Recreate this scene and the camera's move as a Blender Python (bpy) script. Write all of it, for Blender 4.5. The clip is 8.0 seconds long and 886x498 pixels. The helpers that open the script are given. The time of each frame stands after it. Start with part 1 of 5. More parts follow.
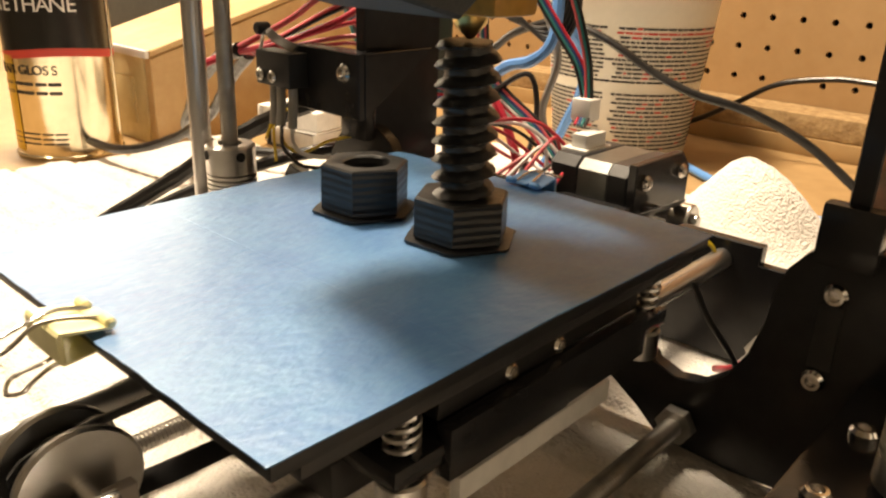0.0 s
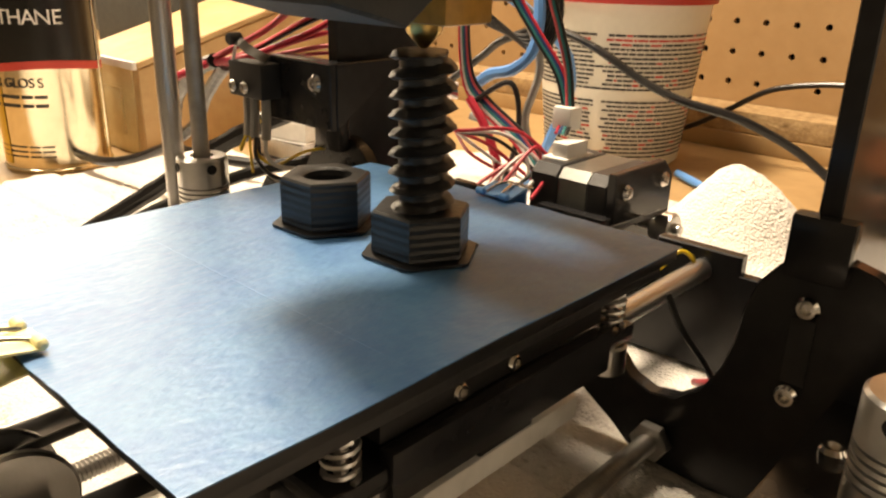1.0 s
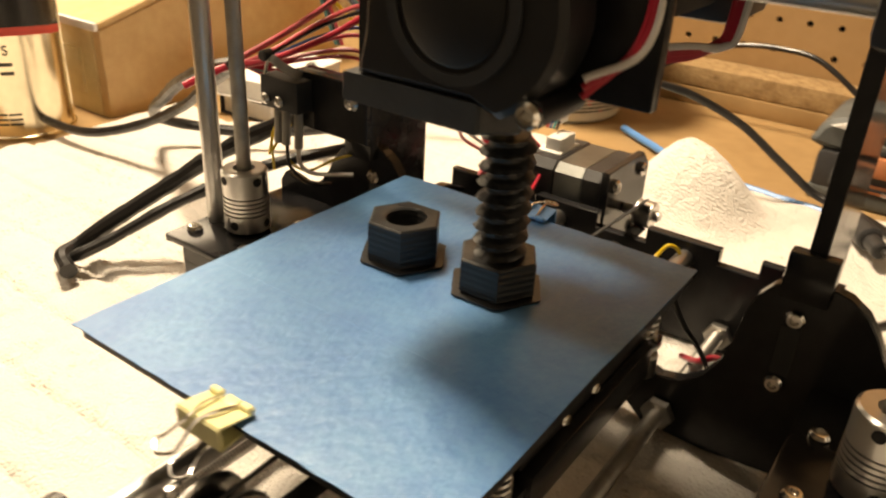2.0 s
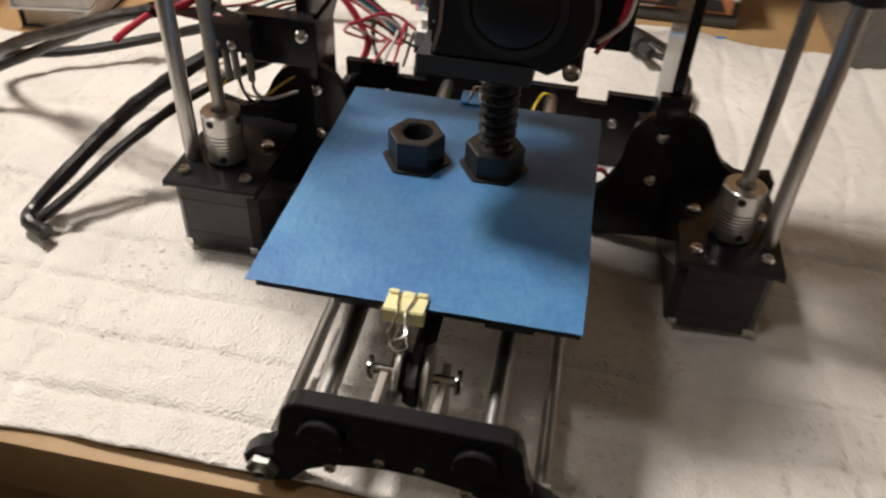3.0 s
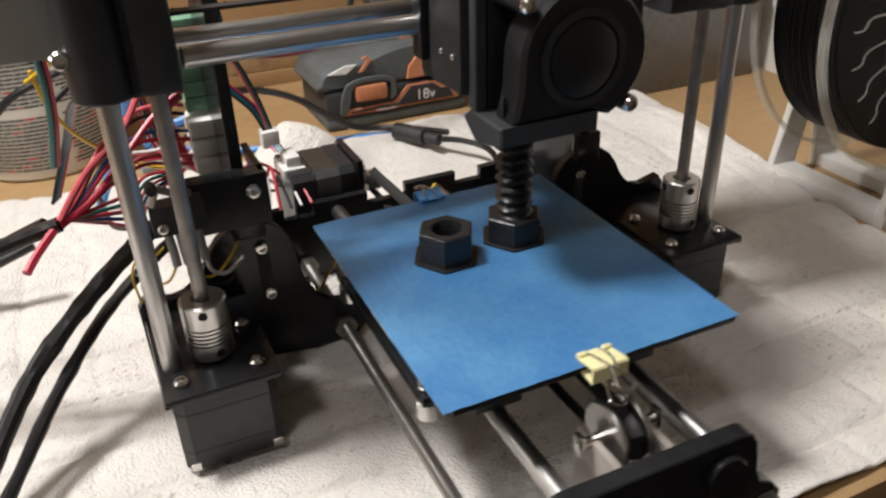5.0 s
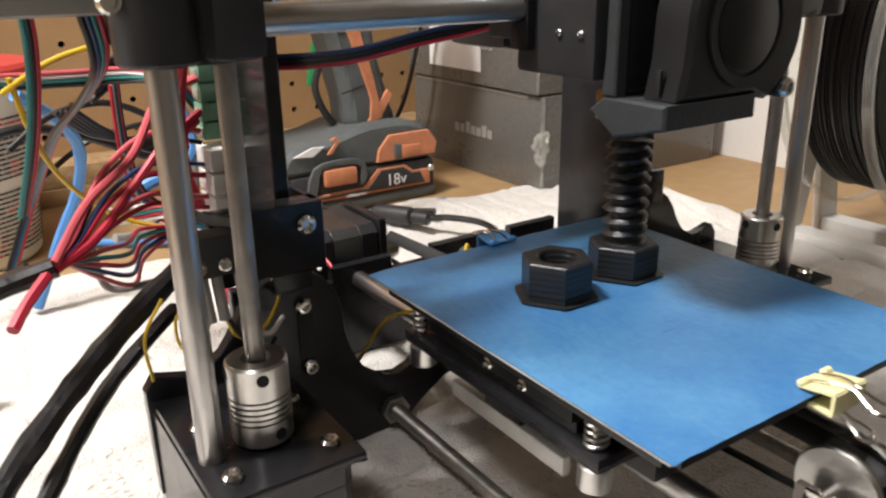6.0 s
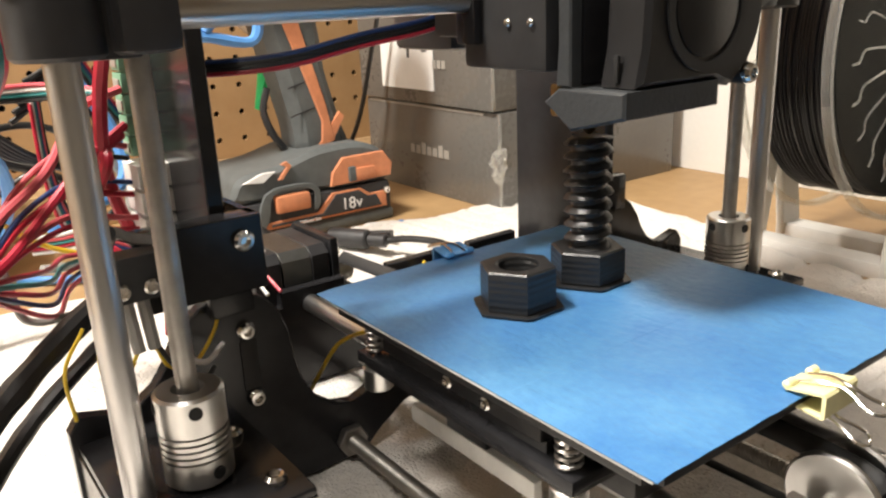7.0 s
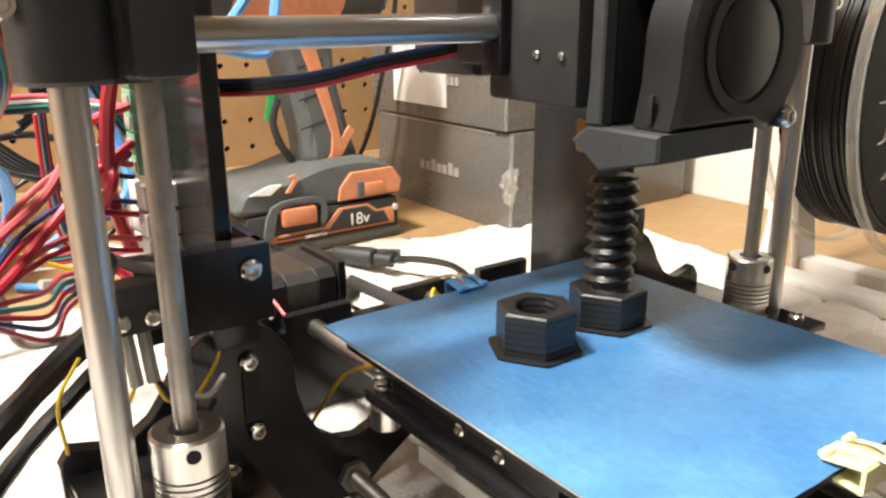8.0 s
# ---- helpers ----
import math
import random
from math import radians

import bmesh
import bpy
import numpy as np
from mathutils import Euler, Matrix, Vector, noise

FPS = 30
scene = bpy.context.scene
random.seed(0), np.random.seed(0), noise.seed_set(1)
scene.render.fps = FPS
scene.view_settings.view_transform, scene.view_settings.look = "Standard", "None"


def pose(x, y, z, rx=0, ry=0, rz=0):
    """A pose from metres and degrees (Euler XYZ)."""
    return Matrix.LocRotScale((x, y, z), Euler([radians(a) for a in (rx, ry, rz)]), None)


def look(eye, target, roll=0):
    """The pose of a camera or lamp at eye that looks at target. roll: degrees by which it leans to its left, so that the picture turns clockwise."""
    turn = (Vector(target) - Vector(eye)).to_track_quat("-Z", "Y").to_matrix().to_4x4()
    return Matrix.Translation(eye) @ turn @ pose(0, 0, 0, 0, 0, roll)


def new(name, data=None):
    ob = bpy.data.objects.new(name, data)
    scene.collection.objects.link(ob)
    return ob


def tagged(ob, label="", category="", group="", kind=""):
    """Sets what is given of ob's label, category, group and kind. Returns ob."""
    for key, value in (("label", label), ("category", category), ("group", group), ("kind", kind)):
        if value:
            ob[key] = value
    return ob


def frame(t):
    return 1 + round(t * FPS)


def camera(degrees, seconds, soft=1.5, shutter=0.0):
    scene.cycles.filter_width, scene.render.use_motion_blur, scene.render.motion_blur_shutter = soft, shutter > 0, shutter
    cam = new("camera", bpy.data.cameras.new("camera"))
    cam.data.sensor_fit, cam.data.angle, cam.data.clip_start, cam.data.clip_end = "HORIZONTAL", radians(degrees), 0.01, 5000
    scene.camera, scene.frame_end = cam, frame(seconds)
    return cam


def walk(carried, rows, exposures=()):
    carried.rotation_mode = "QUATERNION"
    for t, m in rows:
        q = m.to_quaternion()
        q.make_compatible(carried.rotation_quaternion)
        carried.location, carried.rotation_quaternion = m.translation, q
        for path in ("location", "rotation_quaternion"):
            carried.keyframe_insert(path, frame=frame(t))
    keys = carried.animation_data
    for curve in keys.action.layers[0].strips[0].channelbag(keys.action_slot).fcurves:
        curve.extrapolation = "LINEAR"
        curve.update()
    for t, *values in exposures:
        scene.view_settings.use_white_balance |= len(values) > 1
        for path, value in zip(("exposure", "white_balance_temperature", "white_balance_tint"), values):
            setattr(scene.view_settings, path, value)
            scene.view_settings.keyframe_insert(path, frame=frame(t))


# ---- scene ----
cam = camera(58.5, 8.0, soft=2.3, shutter=0.5)
PATH = [
    (0, (0.142, -0.123, 0.146), (-1.105, 1.266, -0.572), 2.1),
    (0.5, (0.144, -0.114, 0.145), (-1.127, 1.268, -0.546), 1.4),
    (1, (0.147, -0.111, 0.146), (-1.117, 1.272, -0.554), 1.5),
    (2.3, (0.106, -0.182, 0.22), (-0.73, 1.319, -0.803), 3.0),
    (2.5, (0.093, -0.198, 0.236), (-0.6, 1.317, -0.87), 2.5),
    (3, (0.042, -0.263, 0.271), (-0.199, 1.24, -1.026), 3.2),
    (3.5, (0.004, -0.29, 0.302), (-0.042, 1.231, -0.997), 0.2),
    (4, (-0.033, -0.303, 0.289), (0.212, 1.323, -0.849), 0.5),
    (4.2, (-0.054, -0.283, 0.3), (0.324, 1.3, -0.864), 1.8),
    (5.3, (-0.161, -0.23, 0.223), (0.68, 1.356, -0.659), -3.0),
    (5.5, (-0.172, -0.208, 0.213), (0.767, 1.363, -0.595), -2.4),
    (6, (-0.188, -0.168, 0.183), (0.843, 1.406, -0.495), -0.9),
    (6.5, (-0.18, -0.153, 0.169), (0.942, 1.385, -0.443), -1.0),
    (7, (-0.175, -0.156, 0.17), (0.944, 1.387, -0.437), -2.5),
    (7.5, (-0.174, -0.145, 0.17), (0.962, 1.39, -0.423), -0.8),
    (8, (-0.171, -0.143, 0.175), (0.95, 1.407, -0.41), -0.3),
]
walk(cam, [(t, look(e, g, r)) for t, e, g, r in PATH], exposures=[
    (0, 0.85, 9500, 13), (1.2, 0.85, 9500, 13), (2.3, 0.35, 10200, 12), (2.6, 0.12, 9000, 14), (3.0, -0.15, 6850, 12), (3.5, -0.2, 6350, 10), (4.2, -0.12, 6350, 10), (5.3, 0.08, 6400, 11), (6.0, 0.38, 6450, 11), (6.5, 0.7, 6700, 11), (7.2, 0.95, 6950, 10), (8, 1.18, 6950, 10)])

# ---- world and light ----
world = bpy.data.worlds.new("room_air")
scene.world = world
world.use_nodes = True
world.node_tree.nodes["Background"].inputs[0].default_value = (0.9, 0.82, 0.7, 1)
world.node_tree.nodes["Background"].inputs[1].default_value = 0.12


def area_lamp(name, eye, target, sx, sy, watts, colour):
    d = bpy.data.lights.new(name, "AREA")
    d.shape, d.size, d.size_y, d.energy, d.color = "RECTANGLE", sx, sy, watts, colour
    ob = new(name, d)
    ob.matrix_world = look(eye, target)
    return ob


area_lamp("bench_lamp", (-0.46, 0.19, 1.05), (0.0, 0.03, 0.05), 0.19, 0.19, 16.5, (1.0, 0.965, 0.925))
area_lamp("side_lamp", (-1.30, 0.42, 0.52), (0.0, 0.02, 0.07), 0.75, 0.45, 5.5, (1.0, 0.95, 0.88))
area_lamp("ceiling_lamp", (-1.20, -0.95, 2.25), (0.0, 0.05, 0.05), 0.32, 0.32, 11.0, (1.0, 0.965, 0.93))

# ---- materials ----


def material(name, colour, rough=0.5, metal=0.0, vary=0.0, scale=20.0, fine=200.0, bump=0.0, bump_scale=300.0,
             colour2=None, coat=0.0, trans=0.0, ior=1.45, island=0.0, rough_vary=0.0, spec=0.5):
    """Procedural surface: a base colour, broad and fine variation, a little relief."""
    m = bpy.data.materials.new(name)
    m.use_nodes = True
    nt = m.node_tree
    b = nt.nodes["Principled BSDF"]
    b.inputs["Roughness"].default_value, b.inputs["Metallic"].default_value = rough, metal
    b.inputs["Coat Weight"].default_value = coat
    b.inputs["Transmission Weight"].default_value, b.inputs["IOR"].default_value = trans, ior
    b.inputs["Specular IOR Level"].default_value = spec
    tc = nt.nodes.new("ShaderNodeTexCoord")
    c1 = (*colour, 1)
    b.inputs["Base Color"].default_value = c1
    if vary > 0 or colour2:
        c2 = (*(colour2 or [max(0.0, v * (1 - vary)) for v in colour]), 1)
        n1, n2 = nt.nodes.new("ShaderNodeTexNoise"), nt.nodes.new("ShaderNodeTexNoise")
        n1.inputs["Scale"].default_value, n2.inputs["Scale"].default_value = scale, fine
        n1.inputs["Detail"].default_value, n2.inputs["Detail"].default_value = 5, 3
        add = nt.nodes.new("ShaderNodeMath")
        add.operation = "MULTIPLY_ADD"
        nt.links.new(n2.outputs["Fac"], add.inputs[0])
        add.inputs[1].default_value = 0.5
        nt.links.new(n1.outputs["Fac"], add.inputs[2])
        ramp = nt.nodes.new("ShaderNodeMapRange")
        ramp.inputs["From Min"].default_value, ramp.inputs["From Max"].default_value = 0.5, 1.0
        nt.links.new(add.outputs[0], ramp.inputs["Value"])
        mix = nt.nodes.new("ShaderNodeMix")
        mix.data_type = "RGBA"
        mix.inputs[6].default_value, mix.inputs[7].default_value = c1, c2
        for n in (n1, n2):
            nt.links.new(tc.outputs["Object"], n.inputs["Vector"])
        nt.links.new(ramp.outputs["Result"], mix.inputs[0])
        nt.links.new(mix.outputs[2], b.inputs["Base Color"])
        if rough_vary > 0:
            rr = nt.nodes.new("ShaderNodeMapRange")
            rr.inputs["To Min"].default_value, rr.inputs["To Max"].default_value = rough, min(1.0, rough + rough_vary)
            nt.links.new(ramp.outputs["Result"], rr.inputs["Value"])
            nt.links.new(rr.outputs["Result"], b.inputs["Roughness"])
    if bump > 0:
        nb, bp = nt.nodes.new("ShaderNodeTexNoise"), nt.nodes.new("ShaderNodeBump")
        nb.inputs["Scale"].default_value, nb.inputs["Detail"].default_value = bump_scale, 4
        bp.inputs["Strength"].default_value, bp.inputs["Distance"].default_value = bump, 0.001
        nt.links.new(tc.outputs["Object"], nb.inputs["Vector"])
        nt.links.new(nb.outputs["Fac"], bp.inputs["Height"])
        nt.links.new(bp.outputs["Normal"], b.inputs["Normal"])
    return m


M = {}
M["acrylic"] = material("black_acrylic", (0.022, 0.022, 0.024), 0.12, vary=0.5, scale=15, rough_vary=0.14, spec=0.35, bump=0.03, bump_scale=60)
M["black"] = material("black_plastic", (0.030, 0.030, 0.032), 0.42, vary=0.4, scale=40, bump=0.08, bump_scale=500)
M["matte"] = material("matte_black_plastic", (0.026, 0.026, 0.027), 0.6, vary=0.4, scale=60, bump=0.05, bump_scale=900)
M["fan"] = material("fan_plastic", (0.010, 0.010, 0.011), 0.42, vary=0.35, scale=60, bump=0.04, bump_scale=800)
M["motor"] = material("motor_black", (0.032, 0.032, 0.034), 0.38, vary=0.4, scale=60, bump=0.1, bump_scale=700)
M["steel"] = material("polished_steel", (0.60, 0.59, 0.58), 0.30, 1.0, vary=0.06, scale=30, rough_vary=0.05)
M["zinc"] = material("zinc_thread", (0.45, 0.43, 0.40), 0.35, 1.0, vary=0.4, scale=60, rough_vary=0.2)
M["alu"] = material("turned_aluminium", (0.68, 0.67, 0.65), 0.30, 1.0, vary=0.2, scale=40, bump=0.05, bump_scale=900)
M["chrome"] = material("bright_screw", (0.75, 0.73, 0.70), 0.18, 1.0)
M["core"] = material("motor_lamination", (0.26, 0.27, 0.26), 0.38, 1.0, vary=0.25, scale=60, bump=0.08, bump_scale=500)
M["winding_side"] = material("filament_side", (0.008, 0.008, 0.009), 0.6, vary=0.3, scale=90, bump=0.2, bump_scale=500, spec=0.25)
# near-black that puts the shade inside holes and slots into the colour
M["hole_shade"] = material("hole_shade", (0.01, 0.01, 0.01), 0.8)
M["brass"] = material("brass", (0.62, 0.42, 0.16), 0.3, 1.0, vary=0.3, scale=80)
M["kapton"] = material("amber_kapton_tape", (0.52, 0.27, 0.06), 0.28, vary=0.5, scale=120, bump=0.3, bump_scale=250)
M["white_plastic"] = material("white_plastic", (0.74, 0.73, 0.70), 0.4, vary=0.12, scale=40)
M["white_edge"] = material("pale_card_edge", (0.70, 0.69, 0.66), 0.7, vary=0.2, scale=90)
M["film"] = material("pale_protective_film", (0.34, 0.30, 0.27), 0.4, vary=0.2, scale=60)
M["yellow_clip"] = material("yellow_enamel", (0.80, 0.75, 0.42), 0.3, vary=0.12, scale=90)
M["blue_clip"] = material("blue_enamel", (0.10, 0.34, 0.72), 0.35, vary=0.12, scale=90)
M["duct"] = material("dark_grey_plastic", (0.038, 0.042, 0.045), 0.55, vary=0.3, scale=70, bump=0.25, bump_scale=600)
M["green"] = material("green_terminal", (0.16, 0.33, 0.22), 0.45, vary=0.2, scale=80)
M["pcb"] = material("green_circuit_board", (0.008, 0.03, 0.018), 0.4, vary=0.4, scale=150)
for key, rgb in dict(red=(0.46, 0.02, 0.045), black_w=(0.012, 0.012, 0.012), blue_w=(0.05, 0.20, 0.50), teal=(0.02, 0.20, 0.20),
                     yellow_w=(0.70, 0.48, 0.03), white_w=(0.70, 0.68, 0.66), pink=(0.60, 0.10, 0.12), light_blue=(0.09, 0.27, 0.60),
                     grey_w=(0.30, 0.29, 0.27), navy=(0.02, 0.05, 0.16)).items():
    M[key] = material("wire_" + key, rgb, 0.38, vary=0.15, scale=60)
M["sleeve"] = material("black_cable_sleeve", (0.015, 0.014, 0.014), 0.32, vary=0.4, scale=60, bump=0.5, bump_scale=160)
M["wood"] = material("pine_board", (0.58, 0.40, 0.21), 0.6, colour2=(0.46, 0.29, 0.14), scale=18, fine=120, bump=0.12, bump_scale=200)
M["pale_wood"] = material("pale_end_grain", (0.68, 0.56, 0.33), 0.6, colour2=(0.56, 0.43, 0.23), scale=30, fine=160, bump=0.15, bump_scale=250)
M["bench"] = material("worn_bench_board", (0.42, 0.27, 0.13), 0.55, colour2=(0.30, 0.18, 0.08), scale=7, fine=70, bump=0.1, bump_scale=220)
M["chip"] = material("particle_board", (0.42, 0.28, 0.14), 0.8, colour2=(0.20, 0.115, 0.05), scale=110, fine=380, bump=0.8, bump_scale=330)
M["peg"] = material("brown_hardboard", (0.38, 0.235, 0.115), 0.55, colour2=(0.31, 0.18, 0.08), scale=6, fine=90, bump=0.06, bump_scale=400)
M["carton"] = material("grey_gloss_carton", (0.125, 0.118, 0.108), 0.16, vary=0.18, scale=9, rough_vary=0.25, bump=0.12, bump_scale=28, coat=0.5)
M["paper"] = material("white_label_paper", (0.78, 0.77, 0.75), 0.5, vary=0.06, scale=60)
M["ink"] = material("dark_ink", (0.03, 0.03, 0.03), 0.5)
M["pale_ink"] = material("pale_print", (0.30, 0.28, 0.25), 0.4)
M["red_ink"] = material("red_ink", (0.55, 0.06, 0.05), 0.5)
M["orange"] = material("orange_rubber", (0.66, 0.25, 0.12), 0.5, vary=0.25, scale=50, bump=0.1, bump_scale=500)
M["tool_grey"] = material("grey_rubber", (0.105, 0.115, 0.115), 0.6, vary=0.25, scale=50, bump=0.2, bump_scale=700)
M["tool_dark"] = material("dark_tool_plastic", (0.04, 0.04, 0.042), 0.5, vary=0.3, scale=50, bump=0.1, bump_scale=500)
M["green_tip"] = material("bright_green_plastic", (0.02, 0.55, 0.17), 0.4, vary=0.1, scale=60)
M["bucket"] = material("translucent_white_bucket", (0.72, 0.70, 0.62), 0.4, vary=0.1, scale=20)
M["red_lid"] = material("red_lid", (0.50, 0.05, 0.045), 0.4, vary=0.15, scale=30)
M["can_metal"] = material("tin_plate", (0.80, 0.70, 0.52), 0.2, 1.0, vary=0.2, scale=25, bump=0.15, bump_scale=40)
M["can_black"] = material("black_print", (0.012, 0.011, 0.010), 0.25)
M["gold"] = material("gold_print", (0.60, 0.40, 0.05), 0.3, 0.6)
M["filament"] = material("black_filament", (0.010, 0.010, 0.011), 0.28, vary=0.3, scale=60)
M["wall"] = material("painted_wall", (0.55, 0.50, 0.42), 0.85, vary=0.15, scale=3, bump=0.1, bump_scale=60)
M["white_wall"] = material("white_panel", (0.72, 0.70, 0.66), 0.6, vary=0.08, scale=8, bump=0.05, bump_scale=90)
M["floor"] = material("dark_floor", (0.05, 0.042, 0.036), 0.8, vary=0.4, scale=5, bump=0.2, bump_scale=60)


def towel_material():
    m = material("terry_cotton", (0.76, 0.72, 0.67), 0.95, vary=0.14, scale=14, fine=160)
    nt = m.node_tree
    b = nt.nodes["Principled BSDF"]
    b.inputs["Sheen Weight"].default_value = 0.25
    tc = nt.nodes.new("ShaderNodeTexCoord")
    vor, noi, bp = nt.nodes.new("ShaderNodeTexVoronoi"), nt.nodes.new("ShaderNodeTexNoise"), nt.nodes.new("ShaderNodeBump")
    vor.inputs["Scale"].default_value = 680
    noi.inputs["Scale"].default_value, noi.inputs["Detail"].default_value = 190, 5
    mul = nt.nodes.new("ShaderNodeMath")
    mul.operation = "MULTIPLY_ADD"
    nt.links.new(vor.outputs["Distance"], mul.inputs[0])
    mul.inputs[1].default_value = -0.8
    nt.links.new(noi.outputs["Fac"], mul.inputs[2])
    bp.inputs["Strength"].default_value, bp.inputs["Distance"].default_value = 0.7, 0.0015
    for n in (vor, noi):
        nt.links.new(tc.outputs["Object"], n.inputs["Vector"])
    nt.links.new(bp.outputs["Normal"], b.inputs["Normal"])
    # shade of the pile dimples put into the colour, gathered in patches
    spot, patch = nt.nodes.new("ShaderNodeTexVoronoi"), nt.nodes.new("ShaderNodeTexNoise")
    spot.inputs["Scale"].default_value, patch.inputs["Scale"].default_value = 230, 16
    patch.inputs["Detail"].default_value = 3
    mp = nt.nodes.new("ShaderNodeMapping")
    mp.inputs["Scale"].default_value = (0.8, 1.7, 1.0)
    nt.links.new(tc.outputs["Object"], mp.inputs["Vector"])
    nt.links.new(mp.outputs["Vector"], spot.inputs["Vector"])
    nt.links.new(tc.outputs["Object"], patch.inputs["Vector"])
    r1, r2, mm = nt.nodes.new("ShaderNodeMapRange"), nt.nodes.new("ShaderNodeMapRange"), nt.nodes.new("ShaderNodeMath")
    r1.inputs["From Min"].default_value, r1.inputs["From Max"].default_value = 0.34, 0.14
    r2.inputs["From Min"].default_value, r2.inputs["From Max"].default_value = 0.49, 0.62
    nt.links.new(spot.outputs["Distance"], r1.inputs["Value"])
    nt.links.new(patch.outputs["Fac"], r2.inputs["Value"])
    mm.operation = "MULTIPLY"
    nt.links.new(r1.outputs["Result"], mm.inputs[0])
    nt.links.new(r2.outputs["Result"], mm.inputs[1])
    dip = nt.nodes.new("ShaderNodeMath")
    dip.operation, dip.inputs[1].default_value = "MULTIPLY_ADD", -1.1
    nt.links.new(mm.outputs[0], dip.inputs[0])
    nt.links.new(mul.outputs[0], dip.inputs[2])
    nt.links.new(dip.outputs[0], bp.inputs["Height"])
    old = b.inputs["Base Color"].links[0].from_socket
    mix = nt.nodes.new("ShaderNodeMix")
    mix.data_type = "RGBA"
    nt.links.new(mm.outputs[0], mix.inputs[0])
    nt.links.new(old, mix.inputs[6])
    mix.inputs[7].default_value = (0.56, 0.49, 0.42, 1)
    nt.links.new(mix.outputs[2], b.inputs["Base Color"])
    return m


def tape_material():
    m = material("blue_painters_tape", (0.038, 0.153, 0.37), 0.42, colour2=(0.085, 0.245, 0.445), scale=34, fine=420, spec=0.75)
    nt = m.node_tree
    b = nt.nodes["Principled BSDF"]
    tc, mp = nt.nodes.new("ShaderNodeTexCoord"), nt.nodes.new("ShaderNodeMapping")
    mp.inputs["Scale"].default_value = (1.0, 0.45, 1.0)
    n, bp = nt.nodes.new("ShaderNodeTexNoise"), nt.nodes.new("ShaderNodeBump")
    n.inputs["Scale"].default_value, n.inputs["Detail"].default_value = 420, 5
    bp.inputs["Strength"].default_value, bp.inputs["Distance"].default_value = 0.5, 0.0008
    nt.links.new(tc.outputs["Object"], mp.inputs["Vector"])
    nt.links.new(mp.outputs["Vector"], n.inputs["Vector"])
    nt.links.new(n.outputs["Fac"], bp.inputs["Height"])
    nt.links.new(bp.outputs["Normal"], b.inputs["Normal"])
    return m


def printed_material():
    """Black printed plastic with fine horizontal layer lines."""
    m = material("black_printed_plastic", (0.022, 0.0225, 0.0235), 0.36, vary=0.3, scale=60)
    nt = m.node_tree
    b = nt.nodes["Principled BSDF"]
    tc, w, bp = nt.nodes.new("ShaderNodeTexCoord"), nt.nodes.new("ShaderNodeTexWave"), nt.nodes.new("ShaderNodeBump")
    w.bands_direction = "Z"
    w.inputs["Scale"].default_value, w.inputs["Distortion"].default_value = 150, 1.0
    w.inputs["Detail Scale"].default_value = 3
    bp.inputs["Strength"].default_value, bp.inputs["Distance"].default_value = 0.20, 0.0008
    nt.links.new(tc.outputs["Object"], w.inputs["Vector"])
    nt.links.new(w.outputs["Fac"], bp.inputs["Height"])
    nt.links.new(bp.outputs["Normal"], b.inputs["Normal"])
    return m


def clear_material(name, gloss_share):
    """Thin clear plastic: mostly see-through, with a faint gloss."""
    m = bpy.data.materials.new(name)
    m.use_nodes = True
    nt = m.node_tree
    out, gloss = nt.nodes["Material Output"], nt.nodes["Principled BSDF"]
    gloss.inputs["Base Color"].default_value, gloss.inputs["Roughness"].default_value = (0.8, 0.8, 0.78, 1), 0.12
    gloss.inputs["Metallic"].default_value = 0.6
    clear, mix = nt.nodes.new("ShaderNodeBsdfTransparent"), nt.nodes.new("ShaderNodeMixShader")
    clear.inputs["Color"].default_value = (0.95, 0.95, 0.93, 1)
    mix.inputs[0].default_value = gloss_share
    nt.links.new(clear.outputs[0], mix.inputs[1])
    nt.links.new(gloss.outputs[0], mix.inputs[2])
    nt.links.new(mix.outputs[0], out.inputs["Surface"])
    return m


M["wrap"] = clear_material("crumpled_shrink_wrap", 0.34)
M["clear"], M["clear_rib"] = clear_material("clear_styrene", 0.006), clear_material("clear_styrene_rib", 0.30)
M["towel"], M["tape"], M["print"] = towel_material(), tape_material(), printed_material()

# ---- building helpers ----


def part(name, bm, mat, parent=None, label="", smooth=True):
    """One bmesh as one mesh object, under a thing or a part."""
    me = bpy.data.meshes.new(name)
    bm.normal_update()
    bm.to_mesh(me)
    bm.free()
    if smooth:
        me.shade_smooth()
        me.set_sharp_from_angle(angle=radians(35))
    me.materials.append(M[mat])
    ob = new(name, me)
    ob.parent = parent
    if label:
        ob["label"] = label
    return ob


def again(ob, m, parent=None):
    """Another object on the same mesh."""
    o = new(ob.name.split(".")[0], ob.data)
    o.parent, o.matrix_basis = parent or ob.parent, m
    if "label" in ob:
        o["label"] = ob["label"]
    return o


def thing(name, label, category, at=(0, 0, 0), group="", kind=""):
    ob = new(name)
    ob.location = at
    ob.empty_display_size = 0.02
    return tagged(ob, label, category, group, kind)


def bm_box(x0, x1, y0, y1, z0, z1, bevel=0.0, bm=None, segs=2):
    own = bm is None
    bm = bm or bmesh.new()
    r = bmesh.ops.create_cube(bm, size=1)
    bmesh.ops.transform(bm, verts=r["verts"], matrix=Matrix.LocRotScale(((x0 + x1) / 2, (y0 + y1) / 2, (z0 + z1) / 2), None,
                                                                        (x1 - x0, y1 - y0, z1 - z0)))
    if bevel:
        es = list({e for v in r["verts"] for e in v.link_edges})
        bmesh.ops.bevel(bm, geom=es, offset=bevel, segments=segs, affect="EDGES", profile=0.6)
    return bm


